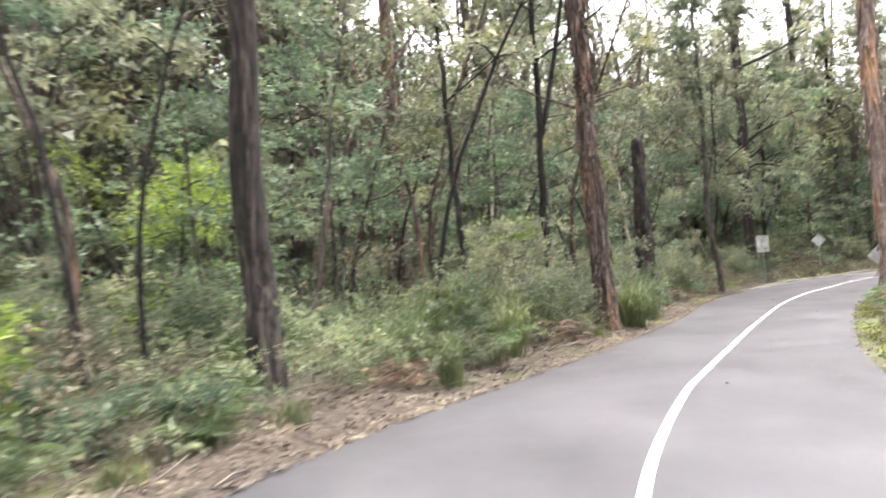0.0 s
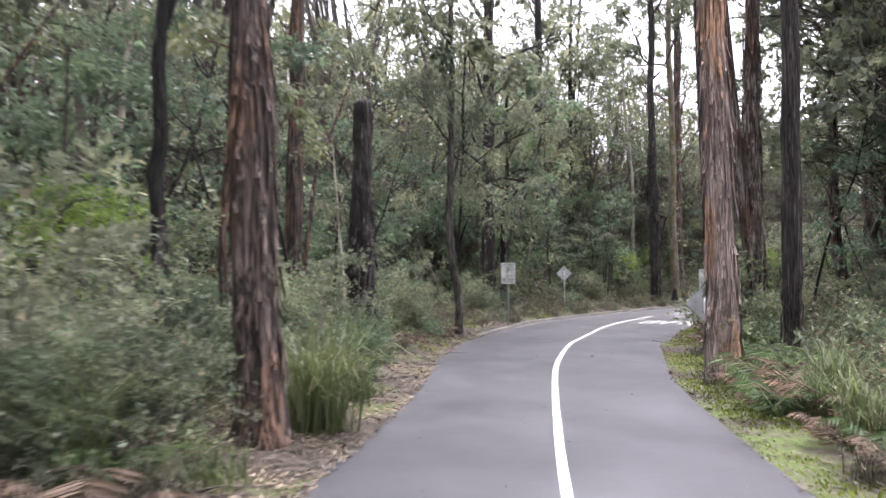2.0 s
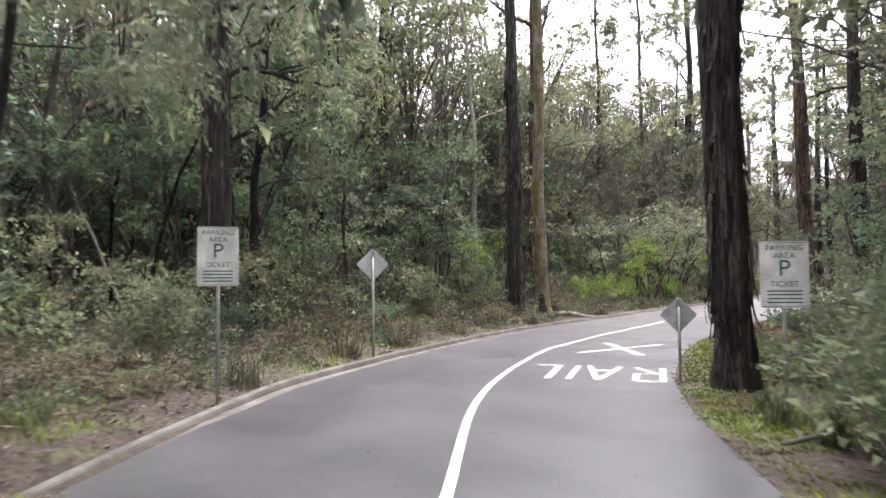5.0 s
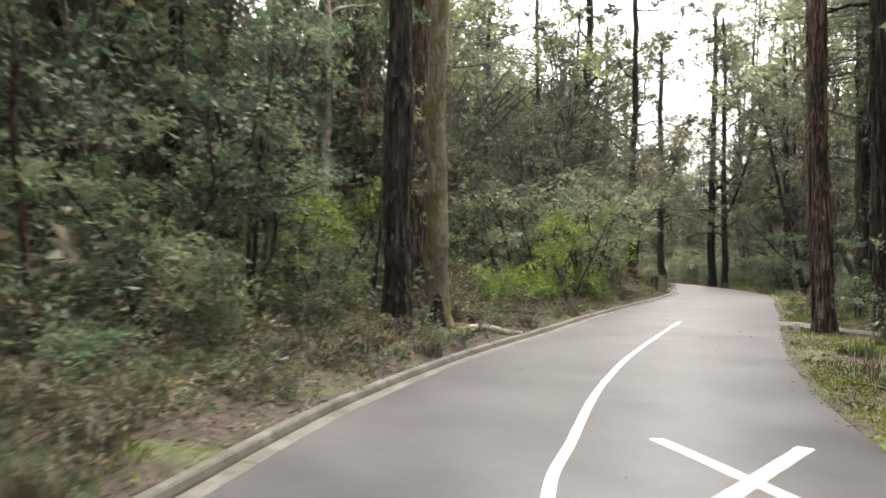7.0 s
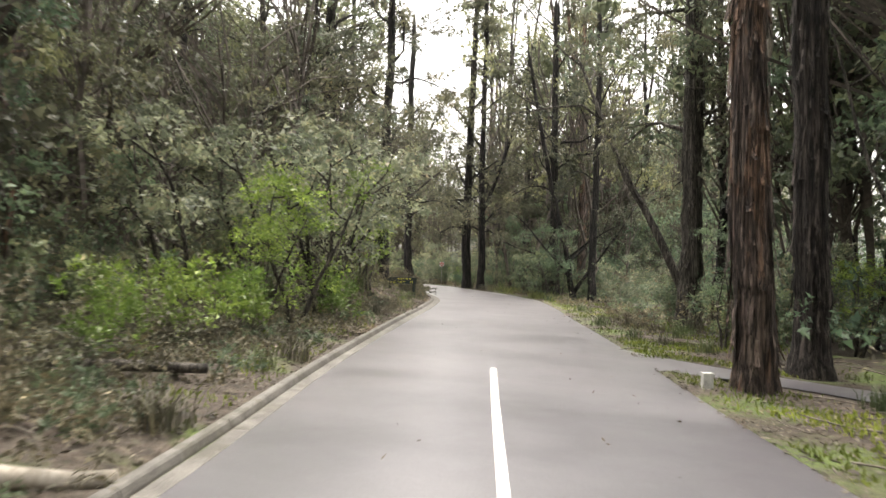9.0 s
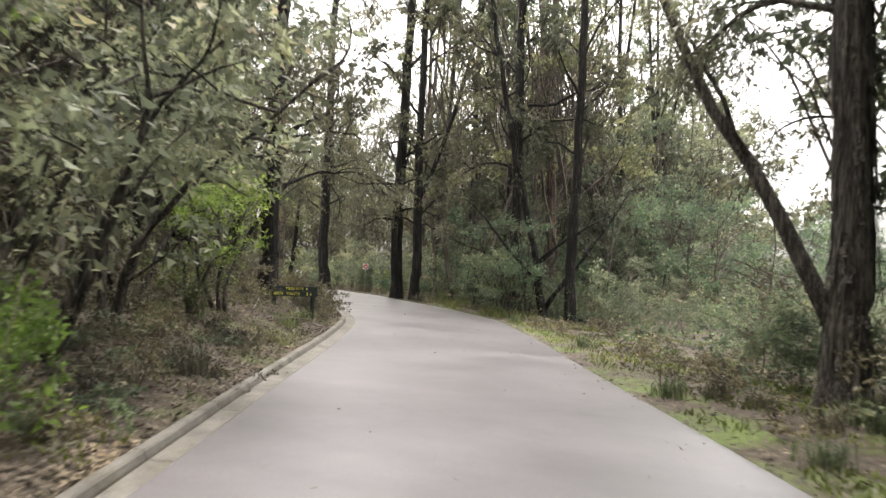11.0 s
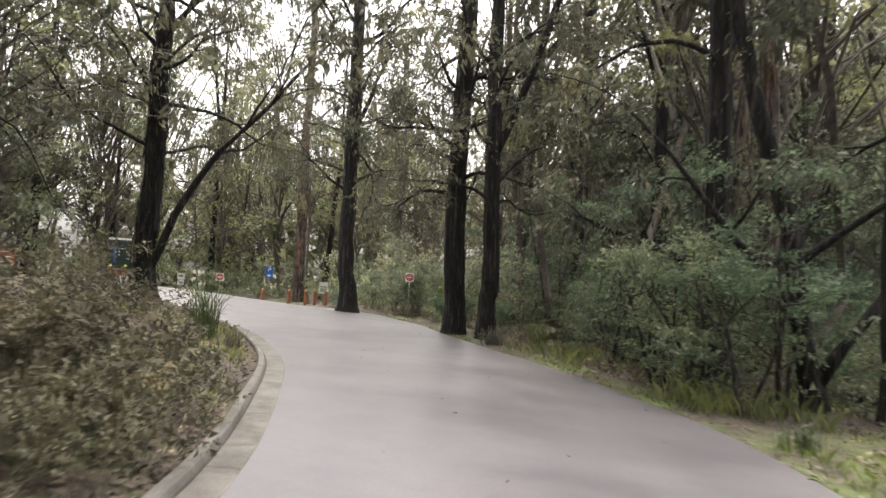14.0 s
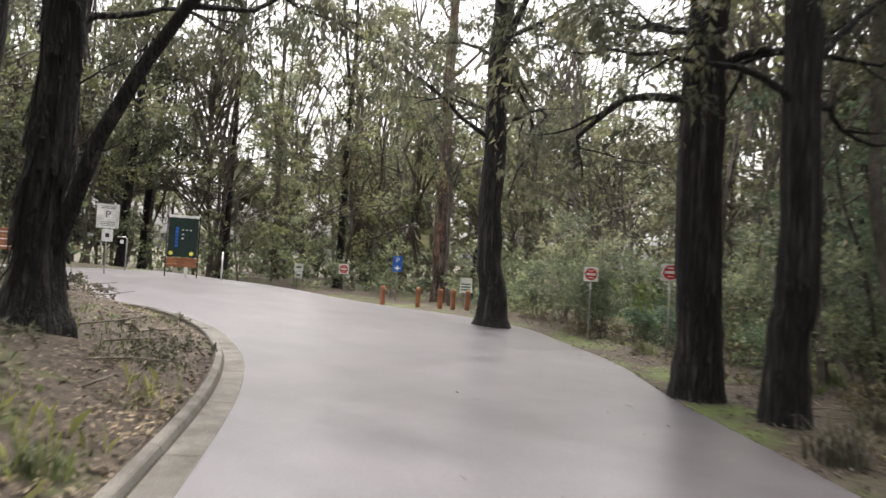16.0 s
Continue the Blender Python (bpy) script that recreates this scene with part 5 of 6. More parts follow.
# Ground outside the camera's view is left bare, so growth gathers within it.
for n, (line, side, y0, y1, avoid) in enumerate([(NEAR_L, 1, 3, 112, bend_or_unseen), (NEAR_R, -1, 8, 86, clearing_or_unseen)]):
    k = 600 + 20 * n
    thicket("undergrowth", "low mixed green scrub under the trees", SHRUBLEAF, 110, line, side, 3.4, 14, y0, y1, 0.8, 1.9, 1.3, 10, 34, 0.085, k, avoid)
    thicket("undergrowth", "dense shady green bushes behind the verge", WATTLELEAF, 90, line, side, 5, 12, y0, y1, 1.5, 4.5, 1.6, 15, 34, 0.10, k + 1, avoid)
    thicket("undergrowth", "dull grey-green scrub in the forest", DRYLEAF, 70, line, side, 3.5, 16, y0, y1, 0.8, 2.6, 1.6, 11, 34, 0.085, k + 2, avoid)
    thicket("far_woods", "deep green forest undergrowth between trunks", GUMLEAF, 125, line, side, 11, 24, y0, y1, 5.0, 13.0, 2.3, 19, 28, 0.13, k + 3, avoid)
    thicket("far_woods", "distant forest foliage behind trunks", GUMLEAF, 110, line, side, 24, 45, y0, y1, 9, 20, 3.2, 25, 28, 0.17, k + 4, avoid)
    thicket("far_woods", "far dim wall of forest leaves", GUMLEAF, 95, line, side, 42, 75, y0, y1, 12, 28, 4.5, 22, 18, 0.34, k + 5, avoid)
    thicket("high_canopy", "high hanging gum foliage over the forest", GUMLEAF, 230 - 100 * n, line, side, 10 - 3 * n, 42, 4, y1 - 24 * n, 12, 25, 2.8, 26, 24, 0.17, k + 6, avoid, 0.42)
thicket("undergrowth", "low dry brownish scrub and sticks behind the kerb", DRYLEAF, 250, NEAR_L, 1, 1.5, 6.0, 40, 67, 0.2, 0.8, 0.7, 7, 40, 0.048, 651)
thicket("undergrowth", "tall shaded foliage over the kerb side", WATTLELEAF, 80, NEAR_L, 1, 8, 15, 40, 68, 5, 12, 2.0, 26, 34, 0.11, 652, None, 0.35)
thicket("undergrowth", "tall leafy growth beside the bend", GUMLEAF, 20, NEAR_L, 1, 7, 14, 12, 46, 5, 11, 2.0, 20, 26, 0.14, 653, None, 0.35)


def far_side(x, y):
    return x > 70 and y > 86


thicket("undergrowth", "dark shrubs and saplings inside the bend", SHADELEAF, 90, NEAR_L, 1, 5, 16, 64, 86, 1.5, 5.0, 1.6, 14, 26, 0.12, 654, far_side)
thicket("far_woods", "dark tall foliage inside the bend", SHADELEAF, 100, NEAR_L, 1, 7, 26, 62, 86, 6, 18, 2.4, 22, 34, 0.13, 655, far_side)
thicket("far_woods", "dark leafy crowns along the verge", SHADELEAF, 18, NEAR_R, -1, 5.5, 16, 66, 88, 6, 16, 2.4, 22, 34, 0.13, 656, open_side, 0.35)
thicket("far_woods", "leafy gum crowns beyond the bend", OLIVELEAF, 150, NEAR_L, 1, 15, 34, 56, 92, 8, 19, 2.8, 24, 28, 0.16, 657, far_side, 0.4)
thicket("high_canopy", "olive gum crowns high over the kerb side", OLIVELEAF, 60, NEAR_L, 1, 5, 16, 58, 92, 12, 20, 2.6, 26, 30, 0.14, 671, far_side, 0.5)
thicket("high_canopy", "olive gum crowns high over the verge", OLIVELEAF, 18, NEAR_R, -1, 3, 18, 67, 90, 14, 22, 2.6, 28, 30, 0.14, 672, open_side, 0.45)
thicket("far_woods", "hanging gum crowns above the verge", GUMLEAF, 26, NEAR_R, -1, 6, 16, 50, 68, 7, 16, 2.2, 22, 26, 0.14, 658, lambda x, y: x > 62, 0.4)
thicket("undergrowth", "dark overhanging leaves behind the timber sign", SHADELEAF, 60, NEAR_L, 1, 4.5, 13, 66, 82, 5, 12, 2.0, 22, 40, 0.11, 659, far_side, 0.42)
thicket("undergrowth", "low dull scrub behind the timber sign", DRYLEAF, 75, NEAR_L, 1, 2.5, 6, 68, 80, 0.5, 1.5, 0.9, 11, 46, 0.05, 660, far_side)
thicket("undergrowth", "dull scrub crowding the kerb past the timber sign", DRYLEAF, 24, NEAR_L, 1, 0.5, 1.8, 71.8, 73.6, 0.3, 0.9, 0.5, 9, 40, 0.05, 670)
thicket("undergrowth", "dry dull scrub beside the timber sign", DRYLEAF, 22, NEAR_L, 1, 0.9, 2.2, 72.6, 75.2, 0.4, 0.9, 0.5, 9, 34, 0.06, 661)
thicket("undergrowth", "fine grey-green scrub crowding the road edge", SHRUBLEAF, 120, NEAR_L, 1, 1.3, 3.8, 2, 37, 0.35, 1.15, 0.75, 9, 42, 0.05, 662)
thicket("undergrowth", "dry brown-grey scrub crowding the road edge", DRYLEAF, 75, NEAR_L, 1, 1.2, 3.6, 2, 40, 0.25, 0.8, 0.75, 8, 42, 0.048, 663)
thicket("undergrowth", "green bushes under the orange tree", SHRUBLEAF, 40, NEAR_R, -1, 1.6, 5.0, 24, 45, 0.4, 1.5, 0.8, 9, 34, 0.06, 664)
thicket("undergrowth", "green bushes on the mossy verge", SHRUBLEAF, 44, NEAR_R, -1, 2.8, 7.0, 54, 78, 0.5, 1.7, 1.0, 10, 34, 0.075, 665, lambda x, y: x > 66 and y < 66)
thicket("undergrowth", "low weeds and dry herbs behind the kerb", DRYLEAF, 170, NEAR_L, 1, 0.7, 3.0, 38, 68, 0.12, 0.4, 0.45, 7, 30, 0.045, 666)
thicket("undergrowth", "low green weeds behind the kerb", SHRUBLEAF, 90, NEAR_L, 1, 0.6, 3.0, 38, 68, 0.10, 0.35, 0.4, 7, 30, 0.045, 667)
thicket("undergrowth", "sparse low weeds on the bank", DRYLEAF, 60, NEAR_L, 1, 0.6, 4.5, 64, 92, 0.10, 0.35, 0.4, 7, 30, 0.045, 668)
thicket("undergrowth", "low weeds along the shaded verge", DRYLEAF, 90, NEAR_R, -1, 0.7, 4.0, 58, 92, 0.12, 0.45, 0.5, 7, 30, 0.05, 669)

# ---- woods beyond the junction, and low growth by the clearing ----
def far_growth(name, label, leaf, centre, a0, a1, d0, d1, count, h0, h1, w, clumps, per, size, seed, low=0.1):
    rng, out = np.random.default_rng(seed), []
    for _ in range(count):
        a, d = rng.uniform(a0, a1), rng.uniform(d0, d1)
        if road_gap(centre[0] + d * math.sin(a), centre[1] + d * math.cos(a)) < 2.0 + w:
            continue
        out.append(bush_cloud(centre[0] + d * math.sin(a), centre[1] + d * math.cos(a), rng.uniform(h0, h1), w * rng.uniform(0.7, 1.4), clumps, per, size, rng, low, 22))
    grown(name, label, "woodland", leaf, out)


far_growth("far_woods", "olive-green crowns of distant gums", OLIVELEAF, (86, 92), -0.5, 1.9, 22, 58, 180, 10, 24, 3.2, 36, 34, 0.13, 801, 0.2)
far_growth("far_woods", "scrub below distant gums", SHRUBLEAF, (86, 92), -0.5, 1.9, 15, 50, 80, 1.5, 4.0, 2.2, 12, 26, 0.14, 802)
far_growth("far_woods", "pale green wattles beyond the clearing", WATTLELEAF, (60, 58), 1.3, 2.5, 22, 60, 70, 3.0, 8.5, 2.6, 26, 44, 0.11, 803)
far_growth("undergrowth", "low scrub at the edge of the clearing", SHRUBLEAF, (66, 62), 0.9, 2.2, 10, 26, 60, 0.6, 2.2, 1.4, 14, 40, 0.075, 804)
far_growth("far_woods", "shaded tree crowns beyond the bend", SHADELEAF, (62, 90), -1.4, 0.9, 14, 50, 150, 8, 20, 2.8, 20, 26, 0.17, 805, 0.2)
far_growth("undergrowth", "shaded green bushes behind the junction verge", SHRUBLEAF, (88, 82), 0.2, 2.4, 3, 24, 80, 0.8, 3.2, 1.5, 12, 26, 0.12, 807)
far_growth("far_woods", "dark hanging crowns behind the junction trees", SHADELEAF, (88, 80), 0.35, 2.4, 6, 26, 36, 6, 16, 2.4, 20, 30, 0.13, 808, 0.25)
far_growth("backdrop_woods", "dim forest closing the distance", SHADELEAF, (45, 50), -3.15, 3.15, 95, 125, 130, 9, 19, 8.0, 20, 10, 0.75, 806, 0.0)


# ---- a black sheet for the shade in the mossy gum's hollow ----
def hollow(x, y, radius, facing_deg, height):
    vs, fs = [], []
    for i in range(9):
        z = height * i / 8
        half = 0.6 * math.sqrt(max(0.0, 1 - (i / 8) ** 1.6)) + 0.02
        rr = radius * (1 - 0.02 * z) * (1 + 0.55 * math.exp(-z / 0.45)) * 1.035
        for j in range(9):
            u = -1 + j / 4
            a = radians(facing_deg) + u * half + 0.05 * math.sin(5 * z + 3 * u)
            r2 = rr * (1.03 if abs(u) < 1 else 0.97)
            vs.append((x + r2 * math.cos(a), y + r2 * math.sin(a), z))
    fs = [(i * 9 + j, i * 9 + j + 1, (i + 1) * 9 + j + 1, (i + 1) * 9 + j) for i in range(8) for j in range(8)]
    return mesh_of("hollow", vs, fs, HOLLOWBLACK)


# The patch lies on the trunk's surface, turned towards the camera.
for gum in [o for o in bpy.data.objects if o.parent is None and o.name.startswith("gum_tree") and (o.location.xy - Matrix.Translation((32.7, 57.9, 0)).translation.xy).length < 0.05]:
    part("hollow", hollow(0, 0, 0.88 * 0.30, -128, 0.8), gum, "black patch standing in for a shaded hollow")


# ---- signs ----
def lettering(text, size, material, parent, x, z, y, name="lettering"):
    cu = bpy.data.curves.new(name, "FONT")
    cu.body, cu.size, cu.align_x, cu.align_y, cu.extrude = text, size, "CENTER", "CENTER", 0.001
    ob = bpy.data.objects.new(name, cu)
    scene.collection.objects.link(ob)
    bpy.context.view_layer.update()
    me = bpy.data.meshes.new_from_object(ob.evaluated_get(bpy.context.evaluated_depsgraph_get()))
    bpy.data.objects.remove(ob)
    me.transform(pose(x, y, z, 90, 0, 0))
    me.materials.clear()
    me.materials.append(material)
    return part(name, me, parent)


def bar(parent, material, x0, x1, z0, z1, y, name="bar"):
    bm = box(bmesh.new(), x0, x1, y - 0.001, y + 0.001, z0, z1)
    return part(name, bm, parent, material=material)


def plate(w, h, thick=0.012, corner=0.03):
    """A flat sheet with rounded corners, standing upright about its centre, its face towards -y."""
    bm = bmesh.new()
    ring = []
    for cx, cz, a0 in ((w / 2 - corner, h / 2 - corner, 0), (-w / 2 + corner, h / 2 - corner, 90), (-w / 2 + corner, -h / 2 + corner, 180), (w / 2 - corner, -h / 2 + corner, 270)):
        for k in range(5):
            a = radians(a0 + 22.5 * k)
            ring.append((cx + corner * math.cos(a), cz + corner * math.sin(a)))
    f = [bm.verts.new((x, -thick / 2, z)) for x, z in ring]
    b = [bm.verts.new((x, thick / 2, z)) for x, z in ring]
    bm.faces.new(f[::-1])
    bm.faces.new(b)
    for i in range(len(ring)):
        bm.faces.new((f[i], f[(i + 1) % len(f)], b[(i + 1) % len(f)], b[i]))
    bmesh.ops.recalc_face_normals(bm, faces=bm.faces)
    return bm


def post(parent, height, radius=0.024, name="post", material=None, y=0.04):
    v, f = tube([(0, y, -0.3), (0, y, height * 0.5), (0, y, height)], [radius] * 3, 10)
    return part(name, mesh_of(name, v, f, material or STEEL), parent)


def moved(bm, x, y, z, turn=None):
    bmesh.ops.transform(bm, matrix=pose(x, y, z) @ (turn or Matrix()), verts=bm.verts)
    return bm


def facing(x, y, tx, ty, lift=0.0):
    """A pose on the ground whose -y side looks at a place."""
    return pose(x, y, gz(x, y) + lift, 0, 0, math.degrees(math.atan2(ty - y, tx - x)) + 90)


def parking_sign(x, y, tx, ty, w, h, bottom, label, words=True, small_plate=False):
    s = thing("parking_sign", facing(x, y, tx, ty), label, "road sign", "road signs")
    post(s, bottom + h * 0.95)
    z = bottom + h / 2
    face = part("sign_plate", moved(plate(w, h), 0, 0, z), s, "white painted metal plate", SIGNWHITE)
    k = h / 0.83
    for x0, x1, z0, z1 in ((-w / 2 + 0.015, w / 2 - 0.015, h / 2 - 0.02, h / 2 - 0.014), (-w / 2 + 0.015, w / 2 - 0.015, -h / 2 + 0.014, -h / 2 + 0.02)):
        bar(face, SIGNGREEN, x0, x1, z + z0, z + z1, -0.008, "border_line")
    if words:
        lettering("PARKING", 0.105 * k, SIGNGREEN, face, 0, z + 0.33 * k, -0.008)
        lettering("AREA", 0.105 * k, SIGNGREEN, face, 0, z + 0.235 * k, -0.008)
        lettering("P", 0.29 * k, SIGNGREEN, face, 0, z + 0.07 * k, -0.008)
        lettering("TICKET", 0.10 * k, SIGNGREEN, face, 0, z - 0.12 * k, -0.008)
        for zz in (-0.205, -0.25, -0.30, -0.345):
            bar(face, SIGNGREEN, -w * 0.36, w * 0.36, z + zz * k - 0.008, z + zz * k + 0.008, -0.008)
    else:
        lettering("P", 0.34 * k, BLACK, face, 0, z + 0.05 * k, -0.008)
        for zz in (0.32, 0.27, -0.2, -0.26, -0.32):
            bar(face, BLACK, -w * 0.32, w * 0.32, z + zz * k - 0.008, z + zz * k + 0.008, -0.008)
    if small_plate:
        low = part("lower_plate", moved(plate(w * 0.5, h * 0.5), 0.02, 0, bottom - h * 0.28), s, "small white plate", SIGNWHITE)
        bar(low, BLACK, -0.04, 0.08, bottom - h * 0.36, bottom - h * 0.2, -0.008)
    return s


def diamond_sign(x, y, tx, ty, side, centre, label, grey=None):
    """A warning sign seen from behind: bare metal with a channel and its post."""
    s = thing("warning_sign", facing(x, y, tx, ty), label, "road sign", "road signs")
    bm = plate(side, side, 0.012, 0.05)
    part("sign_plate", moved(bm, 0, 0.03, centre, pose(0, 0, 0, 0, 45, 0)), s, "bare grey metal back of the sign", SIGNBACK)
    bm = box(bmesh.new(), -0.035, 0.035, -0.005, 0.022, centre - side * 0.62, centre + side * 0.62, 0.004)
    part("channel", bm, s, "grey metal mounting channel", STEEL)
    for zz in (-0.3, 0.3):
        bm = box(bmesh.new(), -0.06, 0.06, -0.012, 0.02, centre + zz * side - 0.02, centre + zz * side + 0.02, 0.003)
        part("bracket", bm, s, material=STEEL)
    post(s, centre + side * 0.3, 0.026, y=-0.03)
    return s


def no_entry_sign(x, y, tx, ty, w, bottom, label):
    s = thing("no_entry_sign", facing(x, y, tx, ty), label, "road sign", "road signs")
    post(s, bottom + w * 0.95, 0.022)
    z = bottom + w / 2
    part("sign_plate", moved(plate(w, w, 0.01, 0.03), 0, 0, z), s, "white square plate", SIGNWHITE)
    v, f = tube([(0, -0.006, z), (0, -0.009, z)], [w * 0.42] * 2, 28)
    disc = part("red_disc", mesh_of("red_disc", v, f, SIGNRED, False), s, "red painted disc")
    bar(disc, SIGNWHITE, -w * 0.31, w * 0.31, z - w * 0.075, z + w * 0.075, -0.011, "white_band")
    for zz in (0.24, -0.24):
        bar(disc, SIGNWHITE, -w * 0.16, w * 0.16, z + zz * w - 0.012, z + zz * w + 0.012, -0.011)
    return s


parking_sign(16.75, 43.55, 12, 28, 0.56, 0.83, 1.65, "white and green parking area sign on a thin steel post")
parking_sign(22.5, 38.87, 13, 28, 0.56, 0.81, 1.42, "pale parking area sign on a post beside a shrub")
diamond_sign(20.9, 47.75, 17.5, 37, 0.50, 2.02, "back of a grey metal diamond warning sign on a post")
diamond_sign(15.76, 28.68, 11.0, 23.5, 0.53, 1.42, "back of a grey metal diamond warning sign beside a tree")
diamond_sign(24.3, 42.35, 15, 30, 0.45, 1.15, "back of a pale diamond warning sign behind dark trunks")
no_entry_sign(86.9, 85.0, 70, 74, 0.38, 1.6, "small red and white no entry sign on a steel post")
no_entry_sign(85.2, 81.9, 70, 74, 0.38, 1.75, "red and white no entry sign partly behind a tree")
no_entry_sign(96.8, 107.3, 72, 76, 0.56, 0.95, "red and white no entry sign across the junction")

sign = thing("blue_parking_sign", facing(94.25, 100.25, 72, 76), "blue and white parking sign with an arrow", "road sign", "road signs")
post(sign, 2.2)
face = part("sign_plate", moved(plate(0.44, 0.73), 0, 0, 1.75), sign, "blue painted plate", SIGNBLUE)
lettering("P", 0.34, SIGNWHITE, face, 0, 1.92, -0.008)
bar(face, SIGNWHITE, -0.12, 0.12, 1.52, 1.58, -0.008)
bar(face, SIGNWHITE, -0.03, 0.03, 1.45, 1.65, -0.009)

sign = thing("small_white_sign", facing(95.4, 109.6, 72, 76), "two small white plates on one post", "road sign", "road signs")
post(sign, 1.4)
face = part("sign_plate", moved(plate(0.5, 0.42), 0, 0, 1.2), sign, "white plate", SIGNWHITE)
low = part("lower_plate", moved(plate(0.42, 0.40), 0, 0, 0.76), sign, "white plate", SIGNWHITE)
bar(face, BLACK, -0.14, 0.14, 1.16, 1.25, -0.008)
bar(low, BLACK, -0.1, 0.1, 0.72, 0.8, -0.008)

sign = thing("green_notice_sign", facing(94.3, 95.9, 72, 76), "white and green notice board on a post", "notice sign", "road signs")
post(sign, 1.35)
face = part("sign_plate", moved(plate(0.52, 0.66), 0, 0, 1.05), sign, "white plate with green bands", SIGNWHITE)
for zz in (0.86, 0.98, 1.1):
    bar(face, SIGNGREEN, -0.2, 0.2, zz - 0.03, zz + 0.03, -0.008)

parking_sign(79.98, 98.98, 69.5, 74, 0.68, 0.80, 1.5, "white parking sign with a small plate below", False, True)


def info_board(x, y, tx, ty):
    b = thing("information_board", facing(x, y, tx, ty), "dark green information board with orange timber base", "information board")
    panel = part("panel", moved(plate(0.98, 1.36, 0.05, 0.01), 0, 0, 1.4), b, "dark green printed panel", BOARDGREEN)
    part("white_header", box(bmesh.new(), -0.5, 0.5, -0.03, 0.03, 2.08, 2.17, 0.004), b, "white strip along the top", SIGNWHITE)
    for sx in (-0.53, 0.53):
        part("side_post", box(bmesh.new(), sx - 0.02, sx + 0.02, -0.03, 0.03, -0.2, 2.12, 0.006), b, "dark brown timber post", SHADEBARK)
    for k in range(3):
        part("base_plank", box(bmesh.new(), -0.5, 0.5, -0.035, 0.035, 0.36 + 0.11 * k, 0.46 + 0.11 * k, 0.008), b, "orange-brown timber plank", ORANGEWOOD)
    part("leg", box(bmesh.new(), 0.1, 0.22, -0.05, 0.05, -0.2, 0.36, 0.008), b, "pale timber leg", SIGNWHITE)
    for k in range(6):
        bar(panel, SIGNBLUE, -0.26, -0.16, 1.06 + 0.12 * k, 1.15 + 0.12 * k, -0.028, "blue_symbol")
    for k, zz in enumerate((1.36, 1.5, 1.66, 1.66, 1.66)):
        bar(panel, SIGNWHITE, -0.05 + 0.13 * max(0, k - 2), 0.02 + 0.13 * max(0, k - 2), zz - 0.02, zz + 0.02, -0.028, "symbol")
    for sx in (-0.38, 0.3):
        v, f = tube([(sx, -0.026, 0.84), (sx, -0.03, 0.84)], [0.07] * 2, 18)
        part("round_badge", mesh_of("round_badge", v, f, YELLOW, False), panel, "pale yellow round badge")


info_board(82.58, 98.86, 69.5, 74)

board = thing("timber_sign", facing(77.4, 99.6, 69.5, 74), "orange stained timber plank sign on a post", "notice sign")
for k in range(3):
    part("plank", box(bmesh.new(), -0.75, 0.55, -0.03, 0.03, 0.62 + 0.22 * k, 0.82 + 0.22 * k, 0.012), board, "orange stained plank", ORANGEWOOD)
    bar(board, SIGNWHITE, -0.6, 0.4, 0.70 + 0.22 * k, 0.73 + 0.22 * k, -0.032)
part("leg", box(bmesh.new(), -0.05, 0.05, 0.03, 0.12, -0.2, 1.2, 0.008), board, "grey post", STEEL)

lamp = thing("bent_pole", facing(82.2, 102.4, 69.5, 74), "thin grey pole with a bent top and small white tag", "pole")
v, f = tube([(0, 0, -0.2), (0, 0, 0.6), (0, 0, 1.22), (-0.05, 0, 1.28), (-0.36, 0, 1.27)], [0.025] * 5, 8)
part("pole", mesh_of("pole", v, f, STEEL), lamp)
part("tag", moved(plate(0.12, 0.14, 0.01, 0.01), -0.18, 0, 1.1), lamp, "white tag", SIGNWHITE)
marker = thing("marker_post", facing(83.9, 98.4, 69.5, 74), "thin pale marker post beside the board", "post")
post(marker, 1.0, 0.03, material=SIGNWHITE)

bollard = thing("timber_bollard", at_ground(90.77, 97.34), "orange-brown round timber bollard at the road edge", "bollard", "timber bollards")
v, f = tube([(0, 0, -0.3), (0, 0, 0.1), (0, 0, 0.72), (0, 0, 0.80), (0, 0, 0.83)], [0.10, 0.10, 0.098, 0.09, 0.06], 14)
part("bollard_body", mesh_of("bollard_body", v, f, ORANGEWOOD), bollard)
for x, y in ((91.9, 96.4), (92.4, 95.6), (92.75, 95.2), (93.1, 94.7)):
    copy_thing(bollard, at_ground(x, y, 40 * x))


